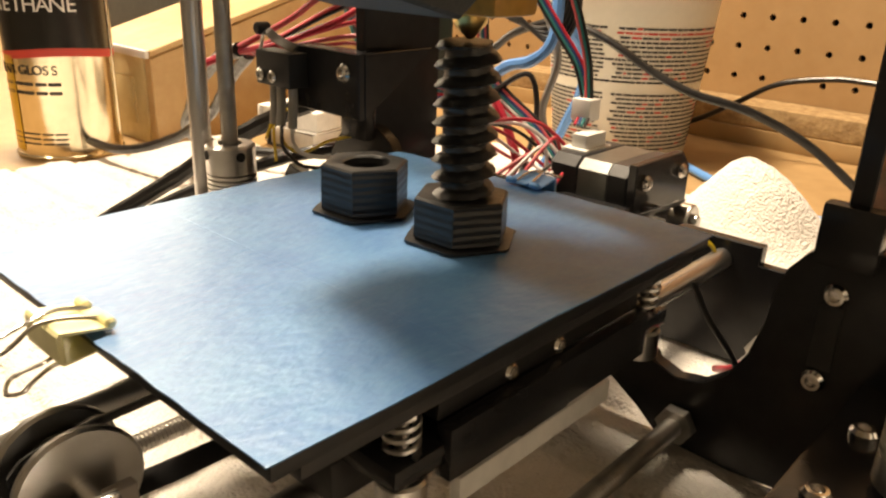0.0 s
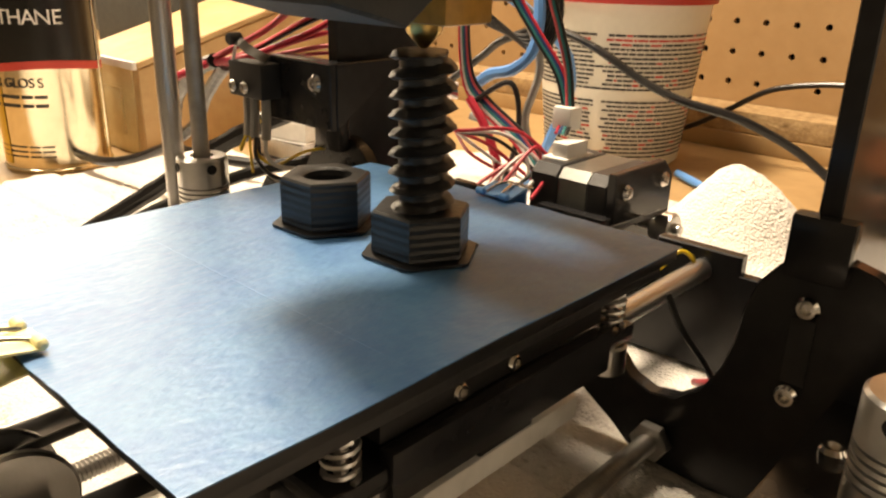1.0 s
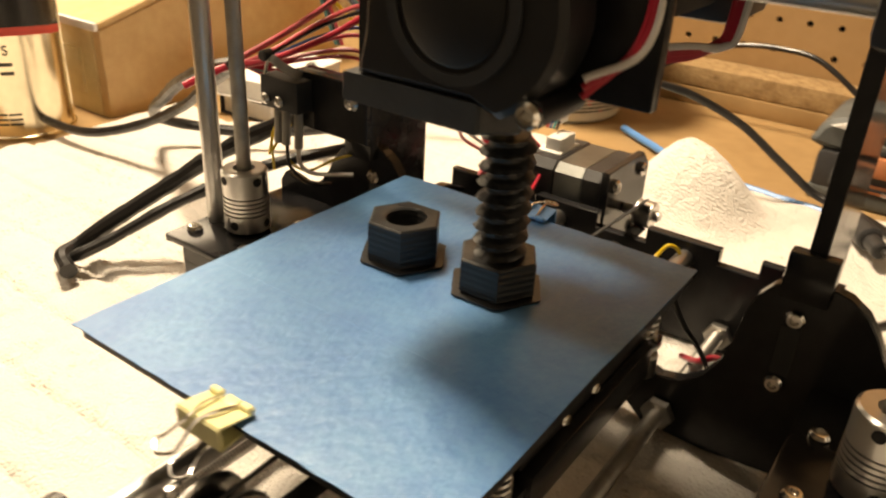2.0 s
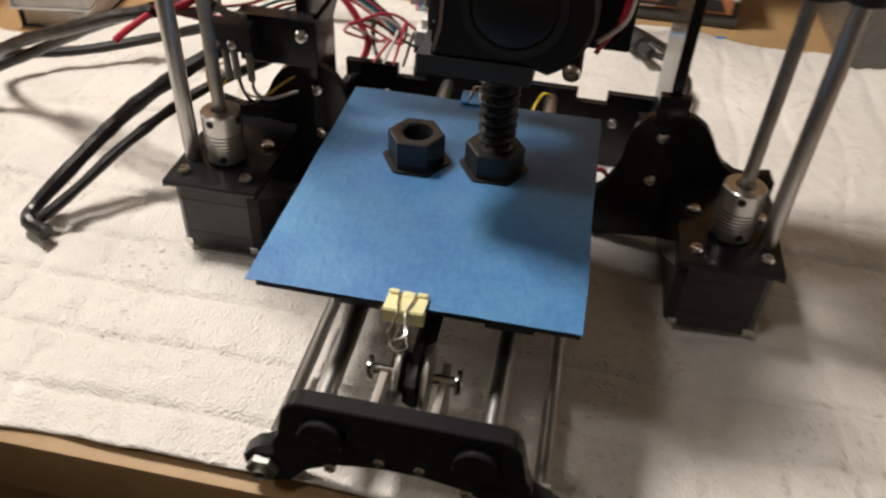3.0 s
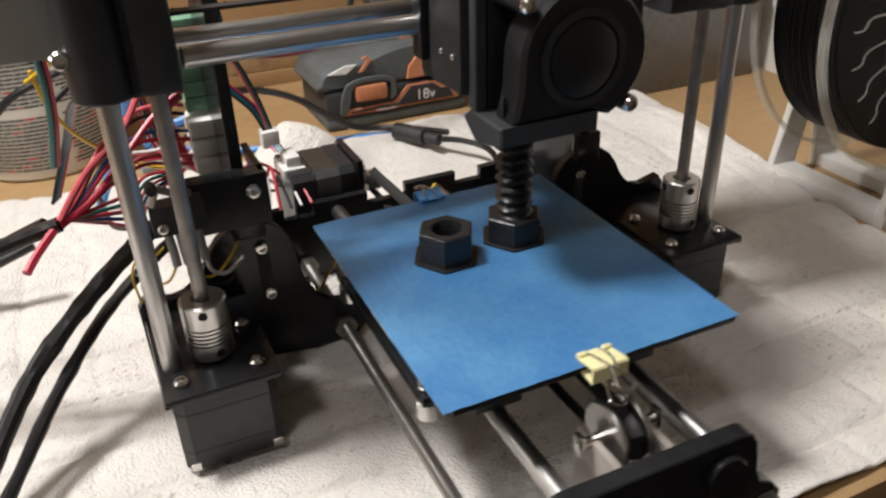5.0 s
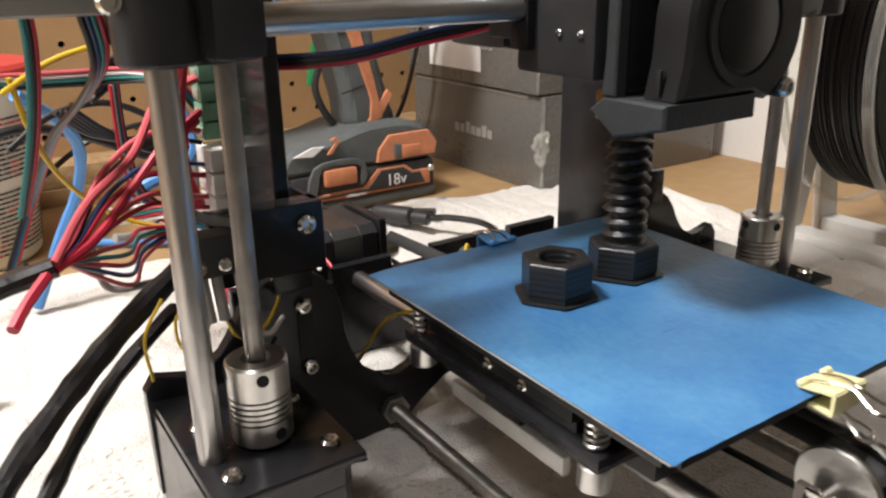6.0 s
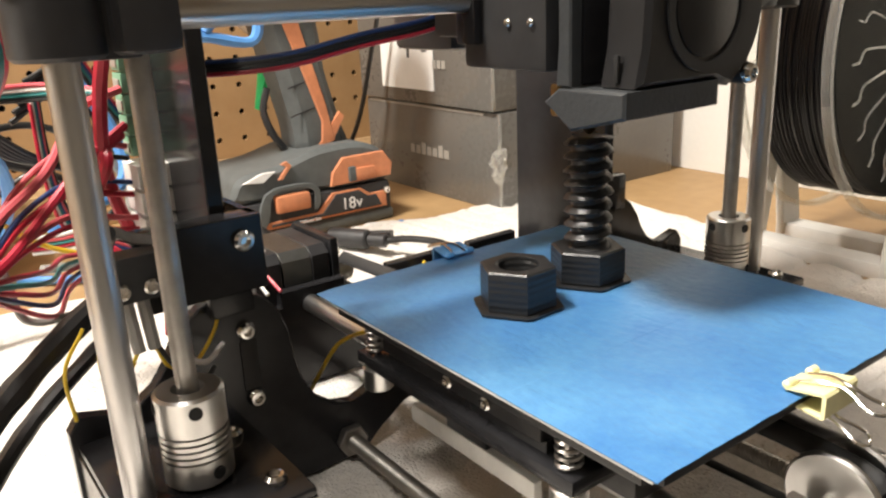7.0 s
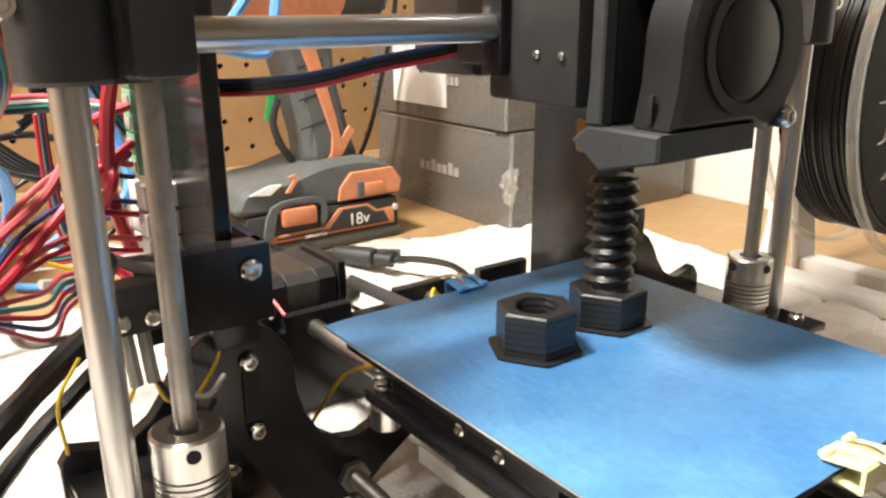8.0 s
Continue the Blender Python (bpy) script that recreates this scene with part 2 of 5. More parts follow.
def bm_prism(outline, depth, bevel=0.0, axis="y", at=0.0):
    """A plate: a closed outline in two axes, made `depth` thick along the third, starting at `at`."""
    bm = bmesh.new()

    def put(a, b, c):
        return {"y": (a, c, b), "x": (c, a, b), "z": (a, b, c)}[axis]

    lo = [bm.verts.new(put(a, b, at)) for a, b in outline]
    hi = [bm.verts.new(put(a, b, at + depth)) for a, b in outline]
    n = len(outline)
    bm.faces.new(lo)
    bm.faces.new(hi[::-1])
    for i in range(n):
        bm.faces.new((lo[i], hi[i], hi[(i + 1) % n], lo[(i + 1) % n]))
    bmesh.ops.recalc_face_normals(bm, faces=bm.faces)
    if bevel:
        es = [e for e in bm.edges if (e.verts[0] in lo) == (e.verts[1] in lo)]
        bmesh.ops.bevel(bm, geom=es, offset=bevel, segments=1, affect="EDGES")
    return bm


def smooth_outline(pts, steps=5):
    """Catmull-Rom through closed points."""
    out, n = [], len(pts)
    P = [Vector(p) for p in pts]
    for i in range(n):
        a, b, c, d = P[i - 1], P[i], P[(i + 1) % n], P[(i + 2) % n]
        for k in range(steps):
            t = k / steps
            out.append(tuple(0.5 * (2 * b + (c - a) * t + (2 * a - 5 * b + 4 * c - d) * t * t + (3 * b - a - 3 * c + d) * t ** 3)))
    return out


def bm_lathe(profile, seg=24, m=None, bm=None):
    """Profile of (radius, z) turned about z."""
    bm = bm or bmesh.new()
    rings = []
    for r, z in profile:
        if r < 1e-6:
            rings.append([bm.verts.new((0, 0, z))])
        else:
            rings.append([bm.verts.new((r * math.cos(2 * math.pi * k / seg), r * math.sin(2 * math.pi * k / seg), z)) for k in range(seg)])
    made = [v for ring in rings for v in ring]
    for a, b in zip(rings, rings[1:]):
        for k in range(seg):
            j = (k + 1) % seg
            if len(a) == 1 and len(b) > 1:
                bm.faces.new((a[0], b[j], b[k]))
            elif len(b) == 1 and len(a) > 1:
                bm.faces.new((a[k], a[j], b[0]))
            elif len(a) > 1:
                bm.faces.new((a[k], a[j], b[j], b[k]))
    if m is not None:
        bmesh.ops.transform(bm, verts=made, matrix=m)
    bmesh.ops.recalc_face_normals(bm, faces=bm.faces)
    return bm


def bm_rod(p, q, r, seg=20, bevel=0.0006):
    """A round bar from p to q."""
    p, q = Vector(p), Vector(q)
    length = (q - p).length
    turn = Matrix.Translation(p) @ (q - p).to_track_quat("Z", "Y").to_matrix().to_4x4()
    return bm_lathe([(0, 0), (r - bevel, 0), (r, bevel), (r, length - bevel), (r - bevel, length), (0, length)], seg, turn)


def bm_thread(p, q, r, pitch=0.00125, depth=0.0006, seg=12):
    """A threaded bar from p to q: a helix of ridges."""
    p, q = Vector(p), Vector(q)
    length = (q - p).length
    turn = Matrix.Translation(p) @ (q - p).to_track_quat("Z", "Y").to_matrix().to_4x4()
    bm, per = bmesh.new(), 2
    rows = []
    n = int(length / pitch * per)
    for i in range(n + 1):
        row = []
        for k in range(seg):
            z = min(length, max(0, (i / per + k / seg) * pitch))
            rad = r - (depth if i % per else 0)
            a = 2 * math.pi * k / seg
            row.append(bm.verts.new(turn @ Vector((rad * math.cos(a), rad * math.sin(a), z))))
        rows.append(row)
    for i in range(n):
        for k in range(seg):
            j = (k + 1) % seg
            if k == seg - 1:
                if i + per + 1 <= n:
                    bm.faces.new((rows[i][k], rows[i + per][0], rows[i + per + 1][0], rows[i + 1][k]))
            else:
                bm.faces.new((rows[i][k], rows[i][j], rows[i + 1][j], rows[i + 1][k]))
    bm.faces.new([v for v in rows[n]])
    return bm


def spline(points, steps=8):
    P = [Vector(p) for p in points]
    P = [2 * P[0] - P[1]] + P + [2 * P[-1] - P[-2]]
    out = []
    for i in range(1, len(P) - 2):
        a, b, c, d = P[i - 1:i + 3]
        for k in range(steps):
            t = k / steps
            out.append(0.5 * (2 * b + (c - a) * t + (2 * a - 5 * b + 4 * c - d) * t * t + (3 * b - a - 3 * c + d) * t ** 3))
    out.append(P[-2])
    return out


def bm_tube(points, r, seg=8, steps=8, flat=1.0, bm=None, wobble=0.0):
    """A cable along a smooth curve through the points."""
    bm = bm or bmesh.new()
    P = spline(points, steps)
    up, rows = None, []
    for i, p in enumerate(P):
        d = (P[min(i + 1, len(P) - 1)] - P[max(i - 1, 0)]).normalized()
        if up is None:
            up = d.orthogonal().normalized()
        up = (up - d * up.dot(d)).normalized()
        side = d.cross(up)
        rad = r * (1 + wobble * noise.noise(p * 120))
        rows.append([bm.verts.new(p + (up * math.cos(2 * math.pi * k / seg) + side * flat * math.sin(2 * math.pi * k / seg)) * rad)
                     for k in range(seg)])
    for a, b in zip(rows, rows[1:]):
        for k in range(seg):
            j = (k + 1) % seg
            bm.faces.new((a[k], a[j], b[j], b[k]))
    bm.faces.new(rows[0][::-1])
    bm.faces.new(rows[-1])
    return bm


def bm_spring(x, y, z0, z1, r, wire, turns, seg=6):
    pts = [Vector((x + r * math.cos(a), y + r * math.sin(a), z0 + (z1 - z0) * i / (turns * 12)))
           for i, a in ((i, 2 * math.pi * i / 12) for i in range(turns * 12 + 1))]
    return bm_tube(pts, wire, seg, 1)


def text_part(name, words, size, m, mat, parent, label=""):
    """Lettering as a thin mesh."""
    cu = bpy.data.curves.new(name, "FONT")
    cu.body, cu.size, cu.extrude, cu.align_x = words, size, 0.0002, "CENTER"
    tmp = new(name, cu)
    me = bpy.data.meshes.new_from_object(tmp.evaluated_get(bpy.context.evaluated_depsgraph_get()))
    bpy.data.objects.remove(tmp)
    me.materials.clear()
    me.materials.append(M[mat])
    ob = new(name, me)
    ob.parent, ob.matrix_basis = parent, m
    if label:
        ob["label"] = label
    return ob


def screw_mesh(name="screw", r=0.0028, h=0.0022):
    """Pan-head screw along +z, with a socket."""
    bm = bm_lathe([(0, h * 0.35), (r * 0.42, h * 0.35), (r * 0.5, h), (r * 0.75, h * 0.97), (r, h * 0.55), (r, 0), (0, 0)], 14)
    me = bpy.data.meshes.new(name)
    bm.to_mesh(me)
    bm.free()
    me.shade_smooth()
    me.set_sharp_from_angle(angle=radians(35))
    me.materials.append(M["chrome"])
    return me


SCREW = screw_mesh()
FRONT, BACK, RIGHT, LEFT = (90, 0, 0), (-90, 0, 0), (0, 90, 0), (0, -90, 0)


def screw(x, y, z, turn, parent, s=1.0):
    o = new("screw", SCREW)
    o.parent = parent
    o.matrix_basis = pose(x, y, z, *turn) @ Matrix.Scale(s, 4)
    return o

# ---- the room and the bench ----
BENCH = -0.006
GX = 0.004  # the printer's middle plane


def structure(name, bm, mat, label, category):
    return tagged(part(name, bm, mat), label, category, kind="structure")


structure("floor", bm_box(-2.2, 2.2, -2.6, 0.8, -0.95, -0.9), "floor", "dark workshop floor below the bench", "floor")
structure("wall_north", bm_box(-2.2, 2.2, 0.70, 0.80, -0.9, 2.4), "wall", "painted workshop wall behind the pegboard", "wall")
structure("wall_south", bm_box(-2.2, 2.2, -2.7, -2.6, -0.9, 2.4), "wall", "plain painted workshop wall", "wall")
structure("wall_east", bm_box(2.2, 2.3, -2.7, 0.8, -0.9, 2.4), "wall", "plain painted workshop wall", "wall")
structure("wall_west", bm_box(-2.3, -2.2, -2.7, 0.8, -0.9, 2.4), "wall", "plain painted workshop wall", "wall")
structure("ceiling", bm_box(-2.3, 2.3, -2.7, 0.8, 2.4, 2.5), "wall", "plain painted ceiling", "ceiling")
bench = thing("workbench", "worn wooden workbench with a tan board top", "workbench", (0, 0.2, BENCH))
part("bench_top", bm_box(-1.4, 1.4, -0.305, 0.44, -0.036, 0.0, 0.003), "bench", bench)
part("apron", bm_box(-1.38, 1.38, -0.27, -0.25, -0.15, -0.0365, 0.002), "bench", bench)
for sx in (-1.3, 1.24):
    for sy in (-0.245, 0.38):
        part("leg", bm_box(sx, sx + 0.06, sy, sy + 0.06, -0.894, -0.0365, 0.003), "wood", bench)


def pegboard():
    """Hardboard with real holes an inch apart where it can be seen, on a particle-board ledge."""
    y0, y1, pitch = 0.594, 0.600, 0.0260
    bm = bmesh.new()
    xs, zs = [-0.6224 + pitch * i for i in range(48)], [0.0189 + pitch * i for i in range(12)]
    for x in xs:
        for z in zs:
            h = pitch / 2
            sq = [(x + h * a, z + h * b) for a, b in ((1, 0), (1, 1), (0, 1), (-1, 1), (-1, 0), (-1, -1), (0, -1), (1, -1))]
            outer = [bm.verts.new((a, y0, b)) for a, b in sq]
            hole = [bm.verts.new((x + 0.0029 * math.cos(k * math.pi / 4), y0, z + 0.0029 * math.sin(k * math.pi / 4))) for k in range(8)]
            deep = [bm.verts.new((v.co.x, y1, v.co.z)) for v in hole]
            for k in range(8):
                j = (k + 1) % 8
                bm.faces.new((outer[k], hole[k], hole[j], outer[j]))
                bm.faces.new((hole[k], deep[k], deep[j], hole[j]))
    bmesh.ops.remove_doubles(bm, verts=bm.verts, dist=1e-5)
    bmesh.ops.recalc_face_normals(bm, faces=bm.faces)
    x0, x1 = xs[0] - pitch / 2, xs[-1] + pitch / 2
    z1 = zs[-1] + pitch / 2
    board = thing("pegboard", "brown perforated hardboard pegboard on the back wall", "pegboard", (0, 0, 0), kind="structure")
    part("perforated_sheet", bm, "peg", board, smooth=False)
    # added black sheet, its colour stands for the shade behind the holes
    part("shade_sheet", bm_box(x0, x1, 0.608, 0.612, 0.0, 0.9), "hole_shade", board)
    part("upper_sheet", bm_box(x0, x1, y0, y1, z1 + 0.0004, 0.9), "peg", board)


pegboard()
# added filler under the ledge, in bench colour so it reads as bench top
tagged(part("ledge_filler", bm_box(-1.3, 1.3, 0.5485, 0.593, BENCH, 0.0088, 0.001), "bench"), "added tan filler strip that carries the ledge", "strip", kind="structure")
tagged(part("ledge", bm_box(-1.3, 1.3, 0.550, 0.593, 0.009, 0.0275, 0.0015), "chip"), "raw particle-board ledge along the foot of the pegboard", "ledge", kind="structure")


def towel():
    """A white terry towel, with creases, a hump behind the printer and its front hanging over the bench edge."""
    nx, ny = 400, 300
    x0, x1 = -0.40, 0.325
    bm, rows = bmesh.new(), []
    for i in range(nx + 1):
        u = i / nx
        x = x0 + (x1 - x0) * u
        back = 0.215 + 0.14 * (0.5 - 0.5 * math.cos(math.pi * min(1, max(0, (x + 0.36) / 0.14)))) + 0.012 * noise.noise((x * 9, 3, 0))
        row = []
        for j in range(ny + 1):
            s = -0.0985 + 0.0025 * noise.noise((x * 25, 1, 4)) + (back + 0.0985) * j / ny
            y, z = s, 0.0
            p = Vector((x, s, 0))
            lump = 0.0034 * noise.noise(p * 14) + 0.0015 * noise.noise(p * 45) + 0.0008 * noise.noise(p * 130)
            crease = -0.0027 * sum(math.exp(-((s - c - 0.006 * noise.noise((x * 6, c, 1))) / 0.0026) ** 2) for c in (-0.078, -0.045, -0.012, 0.022, 0.058, 0.095, 0.135))
            crease -= 0.0011 * sum(math.exp(-((x - c - 0.006 * noise.noise((s * 6, c, 7))) / 0.003) ** 2) for c in (-0.345, -0.31, -0.275, -0.24, -0.205, -0.17, 0.12, 0.155, 0.19, 0.225, 0.26, 0.295))
            hump = 0.040 * math.exp(-(((x + 0.012) / 0.038) ** 2 + ((s - 0.300) / 0.036) ** 2) ** 1.4) * (1 + 0.22 * noise.noise(p * 26)) + 0.0012 * noise.noise(p * 190) * math.exp(-(((x + 0.012) / 0.05) ** 2 + ((s - 0.30) / 0.05) ** 2))
            hump += 0.010 * math.exp(-(((x - 0.12) / 0.06) ** 2 + ((s - 0.33) / 0.04) ** 2))
            hump += 0.012 * math.exp(-(((x - 0.30) / 0.02) ** 2 + ((s - 0.25) / 0.05) ** 2))
            fold = 0.012 * max(0, noise.noise((x * 8 + s * 6, s * 18 - x * 5, 5))) * min(1, max(0, (-x - 0.15) / 0.08)) * min(1, max(0, (s - 0.06) / 0.05))
            z += max(-0.0045, lump + crease + hump + fold - 0.001)
            inset = 0.034 * max(0.0, u - 0.75) / 0.25 * min(1.0, max(0.0, (0.26 - s) / 0.22))
            row.append(bm.verts.new((x - inset + 0.006 * noise.noise((s * 14, u * 3, 9)), y, z)))
        rows.append(row)
    for i in range(nx):
        for j in range(ny):
            bm.faces.new((rows[i][j], rows[i + 1][j], rows[i + 1][j + 1], rows[i][j + 1]))
    ob = part("towel", bm, "towel")
    mod = ob.modifiers.new("thick", "SOLIDIFY")
    mod.thickness, mod.offset = 0.0016, -1
    tagged(ob, "white terry towel, its dimples tinted for shade, spread over the bench", "towel")


towel()

# ---- the printer ----
printer = thing("desktop_3d_printer", "small black acrylic desktop 3D printer with a blue taped bed", "3d printer")
F = GX


def mirrored(pts):
    return pts + [(2 * F - a, b) for a, b in pts[::-1]]


# front plate: straight top, ears for the threaded rods, arch below
half = [(F + 0.008, 0.020), (F + 0.024, 0.017), (F + 0.036, 0.010), (F + 0.043, 0.001), (F + 0.052, -0.001), (F + 0.060, 0.003), (F + 0.061, 0.012),
        (F + 0.056, 0.018), (F + 0.049, 0.022), (F + 0.046, 0.030), (F + 0.0445, 0.038), (F + 0.0430, 0.0445), (F + 0.0405, 0.0480), (F + 0.0370, 0.0498), (F + 0.033, 0.050)]
front_plate = part("front_plate", bm_prism(mirrored(half), 0.0075, 0.0006, "y", -0.1005), "acrylic", printer)
for dx in (-0.028, 0.028):
    part("rod_clamp", bm_prism([(F + dx + 0.0085 * math.cos(a), 0.036 + 0.0085 * math.sin(a)) for a in [k * math.pi / 12 for k in range(24)]],
                               0.0035, 0.0006, "y", -0.1040), "acrylic", front_plate)
    screw(F + dx * 0.92, -0.1008, 0.017, FRONT, front_plate, 0.9)
for dx in (-0.007, 0.008):
    screw(F + dx, -0.1008, 0.026, FRONT, front_plate, 0.75)

# tower plate with two humps and round openings beside the bed
hump = [(F + 0.008, 0.020), (F + 0.026, 0.016), (F + 0.038, 0.008), (F + 0.046, 0.001), (F + 0.070, 0.000), (F + 0.105, 0.003), (F + 0.147, 0.006),
        (F + 0.1475, 0.047), (F + 0.144, 0.052), (F + 0.132, 0.049), (F + 0.1265, 0.050), (F + 0.1205, 0.054), (F + 0.1160, 0.060), (F + 0.1125, 0.067), (F + 0.1080, 0.073),
        (F + 0.1020, 0.077), (F + 0.0940, 0.079), (F + 0.0860, 0.078), (F + 0.0795, 0.074), (F + 0.0750, 0.068), (F + 0.0725, 0.060), (F + 0.0715, 0.050), (F + 0.0690, 0.040),
        (F + 0.0640, 0.031), (F + 0.0570, 0.0255), (F + 0.0490, 0.0240), (F + 0.0420, 0.0265), (F + 0.0370, 0.0320), (F + 0.0330, 0.0345), (F + 0.010, 0.0345)]
rear = part("tower_cross_plate", bm_prism(hump + [(2 * F - a, b) for a, b in hump[::-1]], 0.0055, 0.0004, "y", 0.0855), "acrylic", printer)
for s in (-1, 1):
    for dx, z in ((0.0885, 0.065), (0.0875, 0.0395), (0.108, 0.036)):
        screw(F + s * dx, 0.0853, z, FRONT, rear, 1.15)
    part("joint_slot", bm_box(F + s * 0.088 - 0.003, F + s * 0.088 + 0.003, 0.0848, 0.0853, 0.043, 0.0615, 0.0002), "matte", rear)

# rear frame plate with stepped tabs along its top
tabs = [(0.094, 0.0), (0.094, 0.0480), (0.062, 0.0480), (0.062, 0.0410), (0.045, 0.0410), (0.045, 0.0480), (0.012, 0.0480), (0.012, 0.0410)]
rear_frame = part("rear_plate", bm_prism([(F + a, b) for a, b in tabs] + [(F - a, b) for a, b in tabs[::-1]], 0.0050, 0.0005, "y", 0.1530), "acrylic", printer)
for s in (-1, 1):
    screw(F + s * 0.068, 0.1528, 0.030, FRONT, rear_frame, 1.1)

# towers: glossy side plates that rise from the rear plate
for s in (-1, 1):
    xt, deep = F + s * (0.0935 if s < 0 else 0.0895), 0.125 if s < 0 else 0.143
    tower = part("tower_plate", bm_prism([(0.092, 0.002), (deep, 0.002), (deep, 0.40), (0.0835, 0.40), (0.0835, 0.0785), (0.092, 0.0775)], 0.0055, 0.0004, "x", xt - 0.00275),
                 "acrylic", printer)
    part("joint_block", bm_box(xt - 0.0075, xt + 0.0075, 0.0795, 0.0852, 0.0735, 0.0900, 0.0012), "acrylic", tower)
    foot = [(0.0915, 0.0), (0.1525, 0.0), (0.1525, 0.040), (0.138, 0.046), (0.0915, 0.05)]
    part("tower_foot", bm_prism(foot, 0.005, 0.0004, "x", xt - s * 0.006 - 0.0025), "acrylic", tower)
part("crossbar", bm_box(F - 0.0865, F + 0.0865, 0.120, 0.1255, 0.365, 0.40, 0.0005), "acrylic", printer)


def z_drive(s):
    """Motor, bracket, coupler, screw and guide rod of one side."""
    cx, cy = F + s * 0.1225, 0.0425
    h = 0.0212
    bracket = part("motor_bracket", bm_box(cx - 0.0235, cx + 0.0235, 0.0175, 0.085, 0.0405, 0.0438, 0.0012), "acrylic", printer)
    wall = [(0.0175, 0.0405), (0.0853, 0.0405), (0.0853, 0.002), (0.078, 0.0)]
    for e in (-1, 1):
        part("gusset", bm_prism(wall, 0.0025, 0.0003, "x", cx + e * 0.0226 - 0.00125), "acrylic", bracket)
    for ex in (-0.0155, 0.0155):
        for ey in (-0.0155, 0.0155):
            screw(cx + ex, cy + ey, 0.0439, (0, 0, 20 * ex * 1000), bracket, 1.15)
    motor = part("stepper_motor", bm_prism([(cx + a, cy + b) for a, b in
                 ((-h + .004, -h), (h - .004, -h), (h, -h + .004), (h, h - .004), (h - .004, h), (-h + .004, h), (-h, h - .004), (-h, -h + .004))],
                 0.0385, 0.0008, "z", 0.0015), "motor", printer)
    for z in (0.011, 0.031):
        part("seam", bm_prism([(cx + a * 1.006, cy + b * 1.006) for a, b in
             ((-h + .004, -h), (h - .004, -h), (h, -h + .004), (h, h - .004), (h - .004, h), (-h + .004, h), (-h, h - .004), (-h, -h + .004))],
             0.0007, 0, "z", z), "matte", motor)
    for ex in (-1, 1):
        part("corner_notch", bm_box(cx + ex * 0.0175 - 0.002, cx + ex * 0.0175 + 0.002, cy - 0.0216, cy - 0.0208, 0.0022, 0.0062, 0.0003), "chrome", motor)
    r = 0.0095
    prof = [(0.0026, 0.0), (r - .0008, 0.0), (r, 0.0008), (r, 0.0070)]
    for k in range(5):
        z = 0.0078 + k * 0.0019
        prof += [(r, z), (r - 0.0016, z + 0.0001), (r - 0.0016, z + 0.0006), (r, z + 0.0007)]
    prof += [(r, 0.0262), (r - .0008, 0.027), (0.0045, 0.027), (0.0045, 0.024), (0, 0.024)]
    coupler = part("shaft_coupler", bm_lathe(prof, 36, Matrix.Translation((cx, cy, 0.0452))), "alu", printer, "grooved aluminium shaft coupler")
    for ang, z in ((-100, 0.0685), (-75, 0.0492), (-10, 0.0685), (15, 0.0492), (170, 0.0685)):
        a = radians(ang)
        # dark discs: the shade of the set-screw holes is in their colour
        part("set_screw", bm_lathe([(0, 0.0), (0.0019, 0.0), (0.0019, 0.0003), (0.0, 0.0003)], 12,
             pose(cx + 0.00945 * math.cos(a), cy + 0.00945 * math.sin(a), z, 0, 90, ang)), "hole_shade", coupler)
    part("lead_screw", bm_thread((cx, cy, 0.066), (cx, cy, 0.385), 0.0031, 0.0010, 0.0001), "zinc", printer, "threaded steel lead screw")
    part("guide_rod", bm_rod((cx + s * 0.0172, cy - 0.002, 0.030), (cx + s * 0.0172, cy - 0.002, 0.39), 0.004), "steel", printer, "polished steel guide rod")
    # the sliding end of the x axis
    inner = 0.0085 if s < 0 else 0.030
    x_end = part("x_end", bm_box(min(cx - s * inner, cx + s * 0.006), max(cx - s * inner, cx + s * 0.006), 0.030, 0.082, 0.1605, 0.215, 0.003), "black", printer)
    part("bearing_housing", bm_rod((cx + s * 0.0172, cy - 0.002, 0.1600), (cx + s * 0.0172, cy - 0.002, 0.215), 0.0105, 28, 0.001), "black", x_end)
    part("nut_housing", bm_rod((cx, cy, 0.1603), (cx, cy, 0.205), 0.0095 if s < 0 else 0.0125, 28, 0.001), "black", x_end)
    part("web", bm_box(min(cx, cx + s * 0.0172), max(cx, cx + s * 0.0172), 0.036, 0.052, 0.1595, 0.213, 0.001), "black", x_end)
    screw(cx + s * 0.028, 0.036, 0.176, FRONT, x_end, 1.2)
    return cx, cy


z_drive(-1)
z_drive(1)
part("x_motor", bm_box(F - 0.186, F - 0.146, 0.052, 0.094, 0.172, 0.214, 0.003), "grey_w", printer, "pale square x-axis motor body")
part("x_motor_plate", bm_box(F - 0.1462, F - 0.140, 0.046, 0.098, 0.163, 0.217, 0.003), "black", printer)

# x rods and the carriage
for y, z in ((0.045, 0.1690), (0.072, 0.1690)):
    part("x_rod", bm_rod((F - 0.112, y, z), (F + 0.112, y, z), 0.004), "steel", printer, "polished steel x-axis rod")
part("x_belt", bm_box(F - 0.115, F + 0.115, 0.0545, 0.0605, 0.1815, 0.1828), "matte", printer, "black toothed belt")

